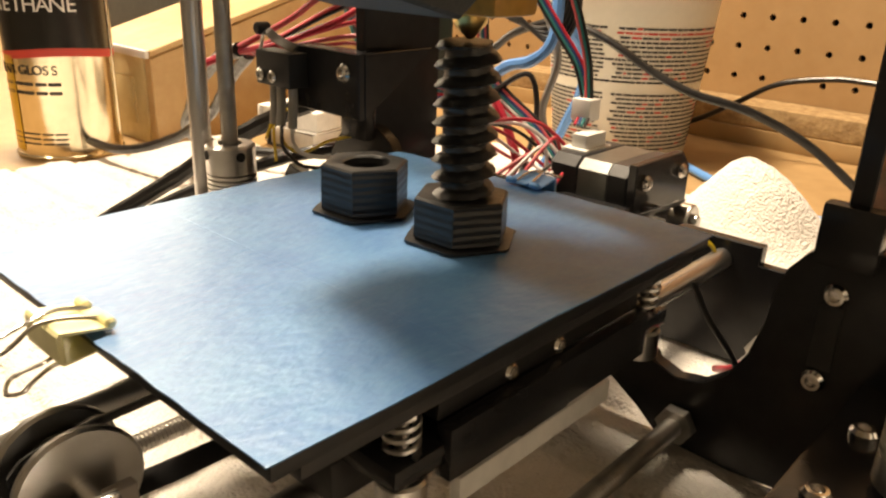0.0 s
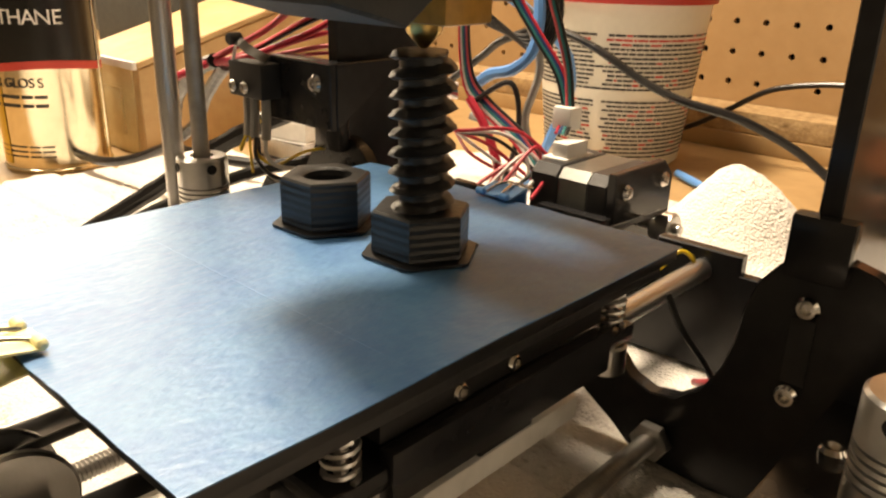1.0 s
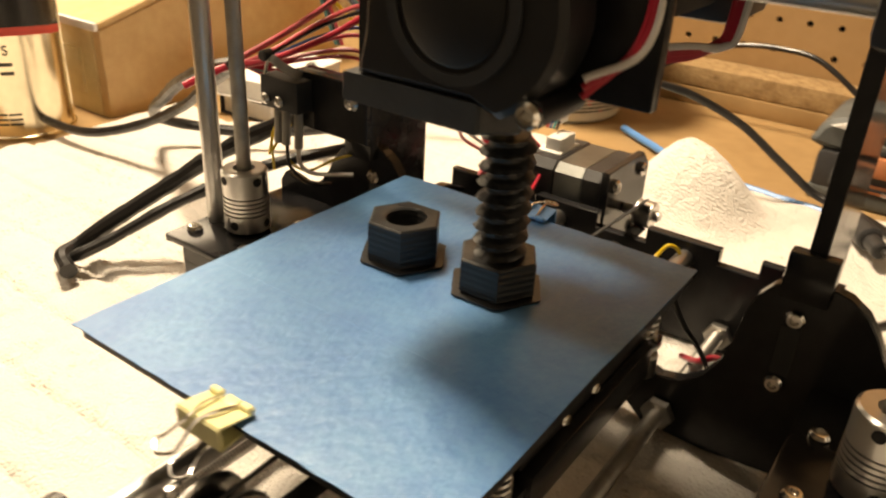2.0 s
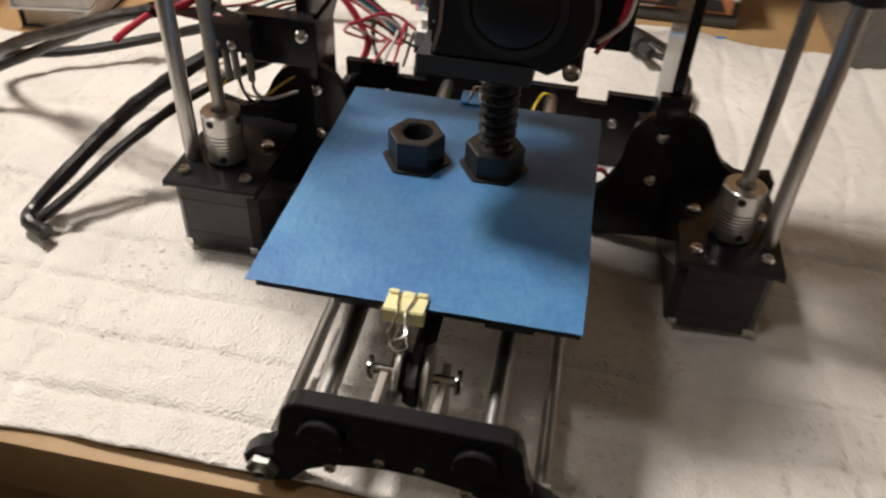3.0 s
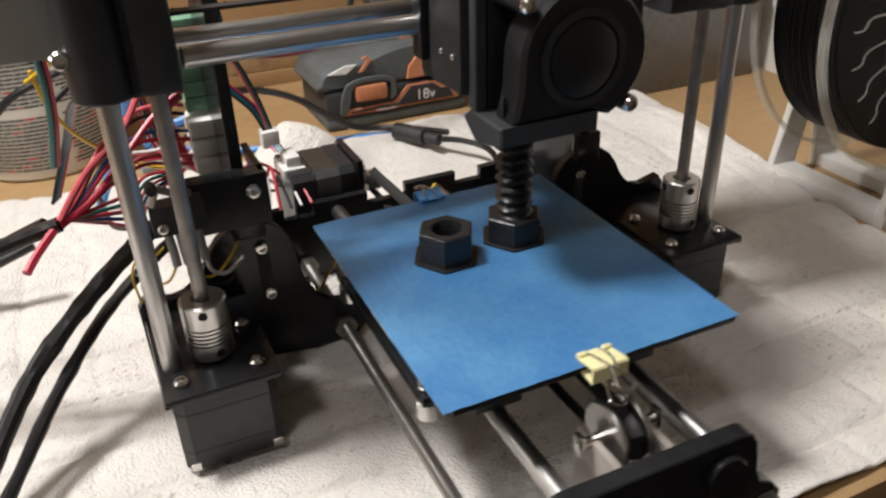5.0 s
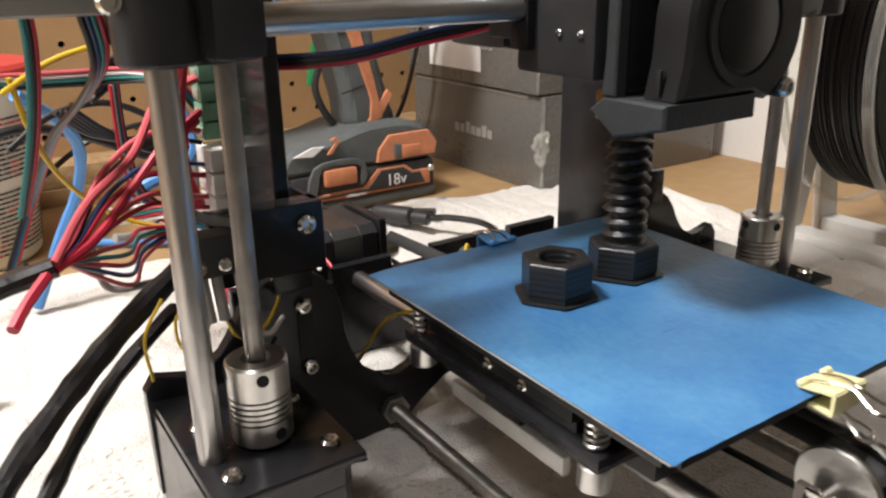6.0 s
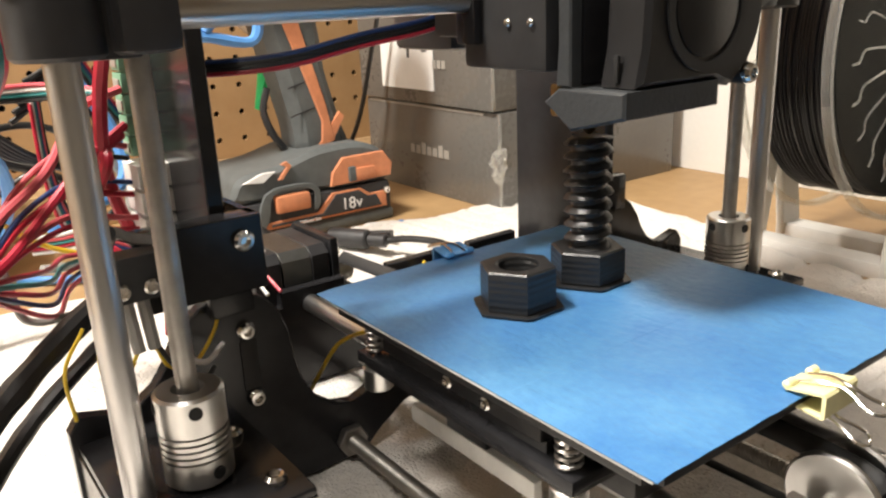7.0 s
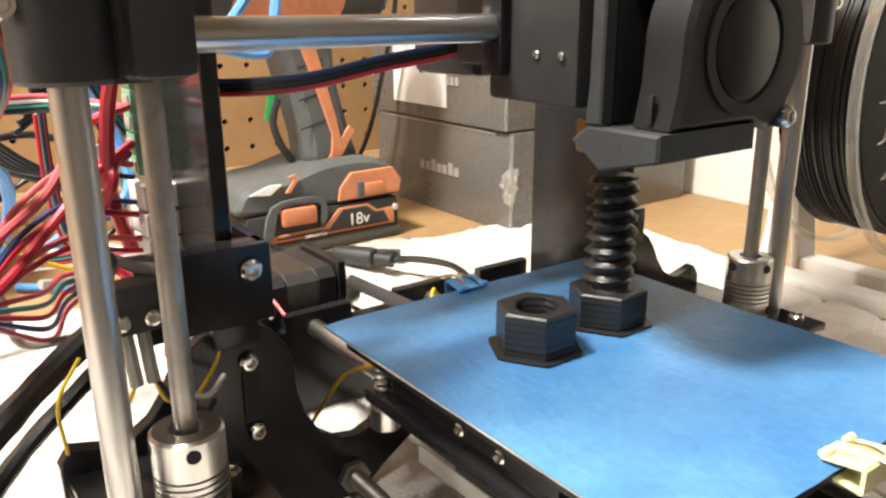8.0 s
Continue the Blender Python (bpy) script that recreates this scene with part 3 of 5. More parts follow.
carriage = part("carriage", bm_box(-0.014, 0.047, 0.0122, 0.050, 0.1480, 0.205, 0.002), "matte", printer)
part("bearing_block", bm_box(0.002, 0.046, 0.0505, 0.088, 0.1560, 0.200, 0.002), "matte", carriage)
part("carriage_plate", bm_box(-0.0175, -0.0142, 0.040, 0.049, 0.1555, 0.225, 0.0006), "acrylic", carriage)
part("extruder_plate", bm_box(-0.0060, 0.0620, 0.0050, 0.0095, 0.1442, 0.225, 0.001), "acrylic", carriage)
part("bracket", bm_box(-0.0080, 0.050, 0.0100, 0.0278, 0.1500, 0.225, 0.0015), "black", carriage)
for y in (0.018, 0.028):
    screw(-0.0141, y, 0.162, LEFT, carriage, 0.45)
part("extruder_motor", bm_box(0.010, 0.052, 0.0885, 0.128, 0.150, 0.192, 0.004), "motor", carriage)

# blower in front of the carriage: a snail housing with its outlet down
bc = Vector((0.0215, 0.1645))
snail = [(bc.x + (0.0250 + 0.0035 * (1 - k / 30)) * math.cos(radians(-62 + k * 8.06)), bc.y + 0.0262 * math.sin(radians(-62 + k * 8.06))) for k in range(31)]
snail += [(-0.0040, 0.1550), (-0.0065, 0.1442), (0.0270, 0.1442), (0.0310, 0.1425)]
blower = part("blower_fan", bm_prism(snail, 0.0150, 0.0016, "y", -0.0155), "fan", printer, "black centrifugal blower fan")
ring = bm_lathe([(0.0150, 0), (0.0178, 0.0), (0.0178, 0.0007), (0.0150, 0.0007), (0.0150, 0)], 40, pose(bc.x, -0.0156, bc.y, 90, 0, 0))
part("inlet_ring", ring, "matte", blower)
part("hub", bm_lathe([(0, 0.0008), (0.0128, 0.0008), (0.0138, 0.0002), (0.0138, 0.0), (0, 0.0)], 32, pose(bc.x, -0.0156, bc.y, 90, 0, 0)), "fan", blower)
for a, b, y in ((-0.0018, 0.1860, -0.0150), (0.0056, 0.1945, 0.0), (0.0180, 0.1965, -0.0150), (0.0335, 0.1945, 0.0), (0.0430, 0.1445, -0.0150)):
    lug = part("lug", bm_rod((a, y, b), (a, 0.0048, b), 0.0034, 14), "fan", blower)
    screw(a, y - 0.0001, b, FRONT, lug, 1.15)
# solid sliver whose colour stands for the shade in the slot
part("slot", bm_box(-0.0072, -0.0060, -0.0085, -0.0070, 0.1455, 0.1530, 0.0002), "hole_shade", blower)
duct = part("air_duct", bm_prism([(-0.0150, 0.1438), (0.0098, 0.1438), (0.0160, 0.1392), (0.0050, 0.1316), (-0.0150, 0.1365)], 0.0415, 0.0008, "x", -0.0115),
            "duct", printer, "dark grey printed air duct below the blower")
part("duct_neck", bm_prism([(0.0050, 0.1440), (0.0110, 0.1440), (0.0100, 0.1560), (0.0096, 0.225), (0.0052, 0.225)], 0.0050, 0.0006, "x", -0.0115), "duct", duct)
hot_end = part("hot_end", bm_box(0.0075, 0.0290, 0.0170, 0.0330, 0.1312, 0.1420, 0.0014), "kapton", printer, "heater block wrapped in amber tape")
part("nozzle", bm_lathe([(0.0, 0.1254), (0.0008, 0.1254), (0.0042, 0.1290), (0.0046, 0.1313), (0, 0.1313)], 18, Matrix.Translation((0.0163, 0.0236, 0))), "brass", hot_end)
part("cold_end", bm_rod((0.0185, 0.0248, 0.1418), (0.0185, 0.0248, 0.152), 0.0075, 24), "alu", hot_end)

# y axis: rods, threaded rods, pulley bracket, belt
for s in (-1, 1):
    part("y_rod", bm_rod((F + s * 0.031, -0.098, 0.0400), (F + s * 0.031, 0.1528, 0.0400), 0.004), "steel", printer, "polished steel bed rod")
    rod = part("threaded_rod", bm_thread((F + s * 0.0525, -0.107, 0.0095), (F + s * 0.0525, 0.168, 0.0095), 0.0032, 0.0013, 0.0005), "zinc", printer, "zinc-plated threaded tie rod")
    for y, d in ((-0.1042, 0.0036), (-0.0925, 0.0036), (0.0812, 0.0038), (0.0915, 0.0038), (0.1490, 0.0038), (0.1585, 0.0038)):
        nut = [(F + s * 0.0525 + 0.0063 * math.cos(k * math.pi / 3), 0.0095 + 0.0063 * math.sin(k * math.pi / 3)) for k in range(6)]
        part("nut", bm_prism(nut, d, 0.0004, "y", y), "zinc", rod)
idler = part("idler_bracket", bm_box(F - 0.0125, F - 0.0095, -0.0925, -0.068, 0.020, 0.048, 0.0006), "film", printer, "pale acrylic belt idler bracket")
part("cheek", bm_box(F + 0.0095, F + 0.0125, -0.0925, -0.068, 0.020, 0.048, 0.0006), "film", idler)
part("axle", bm_rod((F - 0.018, -0.076, 0.047), (F + 0.018, -0.076, 0.047), 0.0020), "chrome", idler)
for e in (-1, 1):
    part("wheel", bm_lathe([(0.002, 0), (0.0120, 0), (0.0127, 0.0006), (0.0127, 0.0016), (0.0120, 0.0022), (0.002, 0.0022)], 32, pose(F + e * 0.0050 - 0.0011, -0.076, 0.047, 0, 90, 0)), "alu", idler)
    part("wing_nut", bm_box(F + e * 0.0165 - 0.0012, F + e * 0.0165 + 0.0012, -0.0785, -0.0735, 0.0425, 0.0515, 0.0008), "chrome", idler)
part("pulley", bm_rod((F - 0.0036, -0.076, 0.047), (F + 0.0036, -0.076, 0.047), 0.0082), "black", idler)
belt = bm_tube([(F, 0.178, 0.049), (F, 0.05, 0.0545), (F, -0.070, 0.0560), (F, -0.0845, 0.047), (F, -0.070, 0.0380), (F, 0.05, 0.036), (F, 0.178, 0.036)], 0.0031, 8, 6, 0.22)
part("y_belt", belt, "matte", printer, "black toothed belt under the bed")

# heated bed: lower carriage, springs, upper plate, pale card, blue tape
B0, B1, Y0, Y1, ZB = -0.058, 0.0605, -0.068, 0.0755, 0.075
sub = part("bed_carriage", bm_box(B0 + 0.0005, B1 - 0.0005, -0.042, 0.058, 0.0542, 0.0590, 0.0012), "acrylic", printer)
for s in (-1, 1):
    part("side_strip", bm_box(F + s * 0.0445 - 0.0015, F + s * 0.0445 + 0.0015, -0.012, 0.050, 0.0300, 0.0365, 0.0004), "white_edge", sub, "strip still in pale protective film")
    part("strip_hanger", bm_box(F + s * 0.0445 - 0.0012, F + s * 0.0445 + 0.0012, 0.010, 0.030, 0.0366, 0.0541, 0.0004), "acrylic", sub)
    part("side_rail", bm_box(F + s * 0.0555 - 0.002, F + s * 0.0555 + 0.002, -0.029, 0.044, 0.0510, 0.0625, 0.0005), "acrylic", sub)
    for y in (-0.030, 0.030):
        part("bearing_block", bm_box(F + s * 0.031 - 0.010, F + s * 0.031 + 0.010, y - 0.014, y + 0.014, 0.0445, 0.0540, 0.001), "black", sub)
bed = part("heated_plate", bm_box(B0 + 0.001, B1 - 0.001, Y0 + 0.0062, Y1 - 0.0062, 0.0680, 0.0712, 0.0006), "black", printer)
for x in (B0 + 0.0050, B1 - 0.0045):
    for y in (-0.0365, 0.0520):
        sp = part("spring", bm_spring(x, y, 0.0592, 0.0679, 0.0032, 0.00062, 4), "steel", bed, "steel levelling spring")
        part("bolt", bm_rod((x, y, 0.0470), (x, y, 0.0682), 0.0014, 10), "zinc", sp)
        part("thumb_nut", bm_rod((x, y, 0.0460), (x, y, 0.0541), 0.0050, 20), "alu", sp)
part("insulation", bm_box(B0 + 0.0025, B1 - 0.0025, -0.029, 0.044, 0.0628, 0.0679, 0.0005), "fan", bed, "dark insulation under the heated plate")
for y in (-0.008, 0.009):
    screw(B1 - 0.0027, y, 0.0655, RIGHT, bed, 0.75)
    screw(B0 + 0.0027, y, 0.0655, LEFT, bed, 0.75)
part("glass", bm_box(B0 + 0.0006, B1, Y0, Y1, 0.0714, 0.0744, 0.0003), "fan", bed, "dark build plate under the tape")
part("card_edge", bm_box(B0 - 0.0027, B0 - 0.0001, Y0 + 0.0004, Y1 - 0.0004, 0.0733, 0.0741, 0.0001), "white_edge", bed, "pale torn card edge")


def tape():
    """Strips of painter's tape laid side by side, a little ragged at the ends."""
    widths, y = 3, Y0 - 0.001
    step = (Y1 + 0.001 - y) / widths
    for k in range(widths):
        n = 40
        bm = bmesh.new()
        ya, yb = y + k * step, y + (k + 1) * step + (0.0012 if k < widths - 1 else 0)
        zt = ZB + (0.00005 if k % 2 else 0.0)
        cols = []
        for i in range(n + 1):
            u = i / n
            x = B0 - 0.003 + (B1 - B0 + 0.0035) * u
            ra, rb = 0.0004 * noise.noise((x * 150, k, 0)), 0.0004 * noise.noise((x * 150, k, 5))
            dip = -0.0004 * max(0, (0.05 - u) / 0.05)
            cols.append([bm.verts.new((x + 0.0007 * noise.noise((v * 9 + k * 3, u, 2)), ya + (yb - ya) * v + (ra if v == 0 else rb if v == 1 else 0),
                                       zt + dip + 0.00012 * noise.noise((x * 60, (ya + (yb - ya) * v) * 60, 3)))) for v in (0, 0.25, 0.5, 0.75, 1)])
        for a, b in zip(cols, cols[1:]):
            for j in range(4):
                bm.faces.new((a[j], b[j], b[j + 1], a[j + 1]))
        bmesh.ops.recalc_face_normals(bm, faces=bm.faces)
        bmesh.ops.solidify(bm, geom=bm.faces[:], thickness=0.0003)
        part("tape_strip", bm, "tape", bed, "strip of blue painter's tape")


tape()

# ---- printed parts and clips on the bed ----


def hexagon(r, turn):
    return [(r * math.cos(radians(turn) + k * math.pi / 3), r * math.sin(radians(turn) + k * math.pi / 3)) for k in range(6)]


def brim(r, turn, z):
    pts = []
    for k in range(60):
        a = 2 * math.pi * k / 60
        w = (a - radians(turn)) % (math.pi / 3) - math.pi / 6
        d = r * math.cos(math.pi / 6) / math.cos(w)
        d += 0.0004 * noise.noise((math.cos(a) * 9, math.sin(a) * 9, z * 50))
        pts.append((d * math.cos(a), d * math.sin(a)))
    return bm_prism(pts, 0.0007, 0, "z", z)


def printed_nut(at, turn):
    bm, r, h = bmesh.new(), 0.0125, 0.0138
    n = 48
    rings = []
    for rad, z, hexed in ((0.0124, 0.0007, 1), (0.0125, 0.0012, 1), (0.0125, h - 0.0006, 1), (0.0118, h, 1), (0.0071, h, 0), (0.0064, h - 0.0007, 0), (0.0062, 0.0007, 0)):
        ring = []
        for k in range(n):
            a = 2 * math.pi * k / n + radians(turn)
            w = (2 * math.pi * k / n) % (math.pi / 3) - math.pi / 6
            d = rad * (math.cos(math.pi / 6) / math.cos(w) if hexed else 1)
            if not hexed and z < h - 0.0001:
                d += 0.0005 * math.sin(z * 2500 + a)
            ring.append(bm.verts.new((d * math.cos(a), d * math.sin(a), z)))
        rings.append(ring)
    for a, b in zip(rings, rings[1:]):
        for k in range(n):
            j = (k + 1) % n
            bm.faces.new((a[k], a[j], b[j], b[k]))
    ob = thing("printed_nut", "large black 3D-printed hexagonal nut standing on blue tape", "nut", at)
    part("nut_body", bm, "print", ob)
    part("brim", brim(0.0153, turn, 0.0), "print", ob, "thin ragged print brim")


def printed_bolt(at, turn):
    ob = thing("printed_bolt", "large black 3D-printed bolt standing on its hexagonal head", "bolt", at)
    part("bolt_head", bm_prism(hexagon(0.0128, turn), 0.0112, 0.0006, "z", 0.0007), "print", ob)
    bm, n, pitch, h0, h1 = bmesh.new(), 40, 0.0046, 0.0115, 0.0500
    per, rows = 12, []
    total = int((h1 - h0) / pitch * per)
    for i in range(total + 1):
        row = []
        for k in range(n):
            a = 2 * math.pi * k / n
            z = h0 + i * pitch / per
            ph = ((z - h0) / pitch - k / n) % 1.0
            rad = 0.0057 + 0.0027 * max(0.0, 1 - abs(ph - 0.5) / 0.24) ** 0.8 * (1 + 0.22 * noise.noise((math.cos(a) * 4, math.sin(a) * 4, z * 500))) + 0.0002 * noise.noise((a * 3, z * 900, 1))
            row.append(bm.verts.new((rad * math.cos(a), rad * math.sin(a), z - (0.0008 if 0.3 < ph < 0.6 else 0))))
        rows.append(row)
    for a, b in zip(rows, rows[1:]):
        for k in range(n):
            j = (k + 1) % n
            bm.faces.new((a[k], a[j], b[j], b[k]))
    bm.faces.new(rows[-1])
    part("thread", bm, "print", ob)
    part("brim", brim(0.0155, turn, 0.0), "print", ob, "thin ragged print brim")


printed_nut((-0.0178, 0.0212, ZB + 0.0003), 2)
printed_bolt((0.0163, 0.0236, ZB + 0.0003), 2)


def binder_clip(name, at, rz, mat, label, s, grip=0.0078):
    """A sprung steel clip, open to local +y, its jaws above and below the card, with two wire levers."""
    ob = thing(name, label, "binder clip", at, "clips on the bed")
    ob.rotation_euler = (0, 0, radians(rz))
    w, t, back, reach = 0.0072 * s, 0.0004, -0.0055 * s, 0.0042 * s
    top, bot = 0.0004, -grip
    prof = [(reach, top), (reach, top + t), (back, top + 0.0022), (back - 0.0006, top + 0.0015), (back - 0.0006, bot - 0.0010), (back, bot - 0.0015),
            (reach, bot - t), (reach, bot), (back + t, bot - 0.0010), (back + t, top + 0.0014)]
    part("spring_jaw", bm_prism(prof, 2 * w, 0.0, "x", -w), mat, ob)
    for e in (-1, 1):
        part("lip", bm_rod((e * w * 0.42, reach, top + 0.0009), (e * w, reach, top + 0.0009), 0.00115, 12), mat, ob)
        part("lip", bm_rod((e * w * 0.42, reach, bot - 0.0009), (e * w, reach, bot - 0.0009), 0.00115, 12), mat, ob)
    part("lip_tongue", bm_box(-w * 0.30, w * 0.30, reach - 0.002, reach + 0.0012, top + 0.0005, top + 0.0010, 0.0002), mat, ob)
    for sign in (1, -1):
        z = top + 0.0009 if sign > 0 else bot - 0.0009
        L = 0.0110 * s
        dz = (-0.0050 if sign > 0 else -0.0085) * s
        pts = [(-0.0030 * s, reach - 0.0002, z)]
        prof2 = [(-0.0024, 0.3), (-0.0013, 0.55), (-0.0024, 0.78), (-0.0030, 0.92), (0, 1.02), (0.0030, 0.92), (0.0024, 0.78), (0.0013, 0.55), (0.0024, 0.3)]
        for px, f in prof2:
            yy = reach + (back - L - reach) * f * (1.0 if sign > 0 else 0.85)
            zz = z + 0.0020 * sign * math.sin(min(1, f * 2.0) * math.pi / 2) * (1 if f < 0.6 else 0.6) + dz * max(0, f - 0.45)
            pts.append((px * s, yy, zz))
        pts.append((0.0030 * s, reach - 0.0002, z))
        part("lever", bm_tube(pts, 0.00045, 6, 5), "chrome", ob, "bent steel wire lever")
    return ob


binder_clip("binder_clip", (-0.001, Y0 - 0.0010, ZB + 0.0004), 0, "yellow_clip", "yellow binder clip gripping the front edge of the bed", 1.0, 0.0026)
binder_clip("binder_clip", (-0.001, Y1 + 0.0012, ZB + 0.0004), 180, "blue_clip", "blue binder clip gripping the rear edge of the bed", 0.9, 0.0040)

# ---- wiring and electronics of the printer ----


def wire(points, r, mat, parent=None, label="", name="wire", **k):
    return part(name, bm_tube(points, r, **k), mat, parent or printer, label)


def ribbon(points, mats, pitch, r, side, name="ribbon_cable", label="flat multicoloured ribbon cable"):
    """Coloured wires side by side along one curve; `side` is the direction in which they lie."""
    side = Vector(side).normalized()
    holder = None
    for k, m in enumerate(mats):
        off = side * pitch * (k - (len(mats) - 1) / 2)
        bm = bm_tube([Vector(p) + off for p in points], r)
        if holder is None:
            holder = part(name, bm, m, printer, label)
        else:
            part("strand", bm, m, holder)
    return holder


def y_motor():
    h = 0.0212
    cy, cz = 0.1805, 0.0420
    prof = [(cy + a, cz + b) for a, b in ((-h + .004, -h), (h - .004, -h), (h, -h + .004), (h, h - .004), (h - .004, h), (-h + .004, h), (-h, h - .004), (-h, -h + .004))]
    body = part("stepper_motor", bm_prism(prof, 0.010, 0.0008, "x", -0.0215), "motor", printer, "black y-axis stepper motor with a bare steel core")
    part("core", bm_prism([(cy + (a - cy) * 0.985, cz + (b - cz) * 0.985) for a, b in prof], 0.0145, 0.0003, "x", -0.0358), "core", body)
    part("end_cap", bm_prism(prof, 0.014, 0.0008, "x", -0.0500), "motor", body)
    part("mount", bm_prism([(0.1585, 0.004), (0.206, 0.004), (0.206, 0.058), (0.198, 0.0655), (0.1585, 0.0655)], 0.004, 0.0004, "x", -0.0112), "acrylic", body)
    for a in (-0.0155, 0.0155):
        for b in (-0.0155, 0.0155):
            screw(-0.0071, cy + a, cz + b, RIGHT, body, 1.2)
    part("shaft", bm_rod((-0.0072, cy, cz), (0.012, cy, cz), 0.0025, 12), "steel", body)
    part("belt_pulley", bm_rod((0.000, cy, cz), (0.009, cy, cz), 0.0065, 20), "alu", body)
    part("plug", bm_box(-0.0485, -0.0405, 0.172, 0.188, 0.0633, 0.0700, 0.0006), "white_plastic", body, "white plug on the motor")
    part("plug_housing", bm_box(-0.0515, -0.0385, 0.169, 0.190, 0.0570, 0.0640, 0.0006), "white_plastic", body)
    # loose white connector above
    part("connector", bm_box(-0.0580, -0.0480, 0.184, 0.193, 0.0730, 0.0830, 0.0008), "white_plastic", printer, "white wire connector")


y_motor()
ribbon([(-0.053, 0.189, 0.082), (-0.060, 0.190, 0.097), (-0.074, 0.190, 0.113), (-0.088, 0.190, 0.130), (-0.104, 0.188, 0.160)], ("black_w", "teal", "navy", "red"), 0.0013, 0.0008, (1, 0.4, 0.3))
ribbon([(-0.052, 0.189, 0.082), (-0.056, 0.191, 0.099), (-0.062, 0.191, 0.116), (-0.068, 0.191, 0.132), (-0.072, 0.190, 0.165)], ("pink", "teal", "black_w"), 0.0013, 0.0008, (1, 0.4, 0))
ribbon([(-0.050, 0.180, 0.072), (-0.052, 0.187, 0.076)], ("red", "navy", "teal", "black_w"), 0.0018, 0.0007, (1, 0, 0), label="short motor leads")
ribbon([(-0.118, 0.190, 0.140), (-0.118, 0.190, 0.111), (-0.114, 0.190, 0.088), (-0.103, 0.190, 0.077), (-0.081, 0.190, 0.064), (-0.064, 0.188, 0.050)],
       ("red", "white_w", "teal", "navy", "pink", "black_w"), 0.0014, 0.0008, (0.5, 0.3, 0.8))
wire([(-0.106, 0.182, 0.080), (-0.096, 0.181, 0.070), (-0.088, 0.180, 0.058), (-0.083, 0.178, 0.047), (-0.086, 0.170, 0.036)], 0.0022, "red")
wire([(-0.110, 0.186, 0.076), (-0.092, 0.196, 0.088), (-0.084, 0.194, 0.066), (-0.080, 0.180, 0.046), (-0.070, 0.165, 0.040)], 0.0014, "black_w")
wire([(-0.120, 0.200, 0.082), (-0.108, 0.200, 0.090), (-0.094, 0.200, 0.094), (-0.085, 0.203, 0.104), (-0.088, 0.21, 0.125), (-0.10, 0.215, 0.150)], 0.0029, "light_blue", label="thick light-blue cable", wobble=0.15)
wire([(-0.125, 0.205, 0.066), (-0.100, 0.215, 0.060), (-0.085, 0.208, 0.052), (-0.088, 0.204, 0.070), (-0.084, 0.208, 0.096), (-0.096, 0.21, 0.120)], 0.0021, "grey_w", label="clear grey sleeve of wires")
for k in range(5):
    a = 0.010 + 0.002 * k
    wire([(-0.135 + a, 0.21, 0.128 + 0.004 * k), (-0.115 + a, 0.215, 0.138 + 0.003 * k), (-0.100 + a, 0.22, 0.124), (-0.112 + a, 0.222, 0.108 - 0.002 * k), (-0.135 + a, 0.218, 0.112), (-0.150 + a, 0.21, 0.125)],
         0.0013, "black_w", label="coiled black cable")

# end-stop bracket beside the left tower
bar = part("endstop_bracket", bm_prism([(-0.1190, 0.0830), (-0.0790, 0.0830), (-0.0790, 0.1075), (-0.1190, 0.1075)], 0.003, 0.0004, "y", 0.0735), "acrylic", printer)
part("bracket_top", bm_box(-0.1190, -0.0790, 0.0766, 0.0835, 0.1045, 0.1075, 0.0004), "acrylic", bar)
part("bracket_side", bm_prism([(0.0766, 0.0830), (0.112, 0.1060), (0.112, 0.1075), (0.0766, 0.1075)], 0.003, 0.0003, "x", -0.0820), "acrylic", bar)
screw(-0.0860, 0.0734, 0.1000, FRONT, bar, 1.25)
screw(-0.0822, 0.087, 0.1005, LEFT, bar, 1.15)
sw = part("limit_switch", bm_box(-0.1300, -0.1085, 0.0640, 0.0732, 0.0915, 0.1050, 0.0006), "matte", bar, "black limit switch with bare terminals")
for k, x in enumerate((-0.1260, -0.1180)):
    screw(x, 0.0638, 0.0955, FRONT, sw, 0.85)
part("switch_arm", bm_tube([(-0.1290, 0.066, 0.1052), (-0.1255, 0.066, 0.1120), (-0.1200, 0.068, 0.1090), (-0.112, 0.070, 0.1062)], 0.0007, 6, 4, 3.0), "zinc", sw)
part("roller", bm_rod((-0.1275, 0.063, 0.1130), (-0.1275, 0.069, 0.1130), 0.0024, 14), "matte", sw)
for k, x in enumerate((-0.1245, -0.1200, -0.1125)):
    part("sleeve", bm_tube([(x, 0.0685, 0.0915), (x + 0.0005, 0.068, 0.084), (x + 0.0010, 0.067, 0.0755)], 0.0019, 8, 4), "grey_w", sw, "clear shrink sleeve")
wire([(-0.1235, 0.067, 0.0765), (-0.128, 0.066, 0.070), (-0.1330, 0.070, 0.0680), (-0.133, 0.074, 0.076), (-0.127, 0.078, 0.080)], 0.0006, "yellow_w", label="yellow switch wire")
wire([(-0.1190, 0.067, 0.0765), (-0.116, 0.066, 0.069), (-0.108, 0.069, 0.066), (-0.098, 0.076, 0.072), (-0.090, 0.092, 0.074)], 0.0006, "yellow_w", label="yellow switch wire")
wire([(-0.1115, 0.067, 0.0765), (-0.110, 0.066, 0.070), (-0.104, 0.068, 0.066), (-0.094, 0.082, 0.064)], 0.0009, "white_w")
wire([(-0.1185, 0.067, 0.0765), (-0.114, 0.064, 0.068), (-0.106, 0.066, 0.062), (-0.100, 0.075, 0.060)], 0.0008, "black_w")
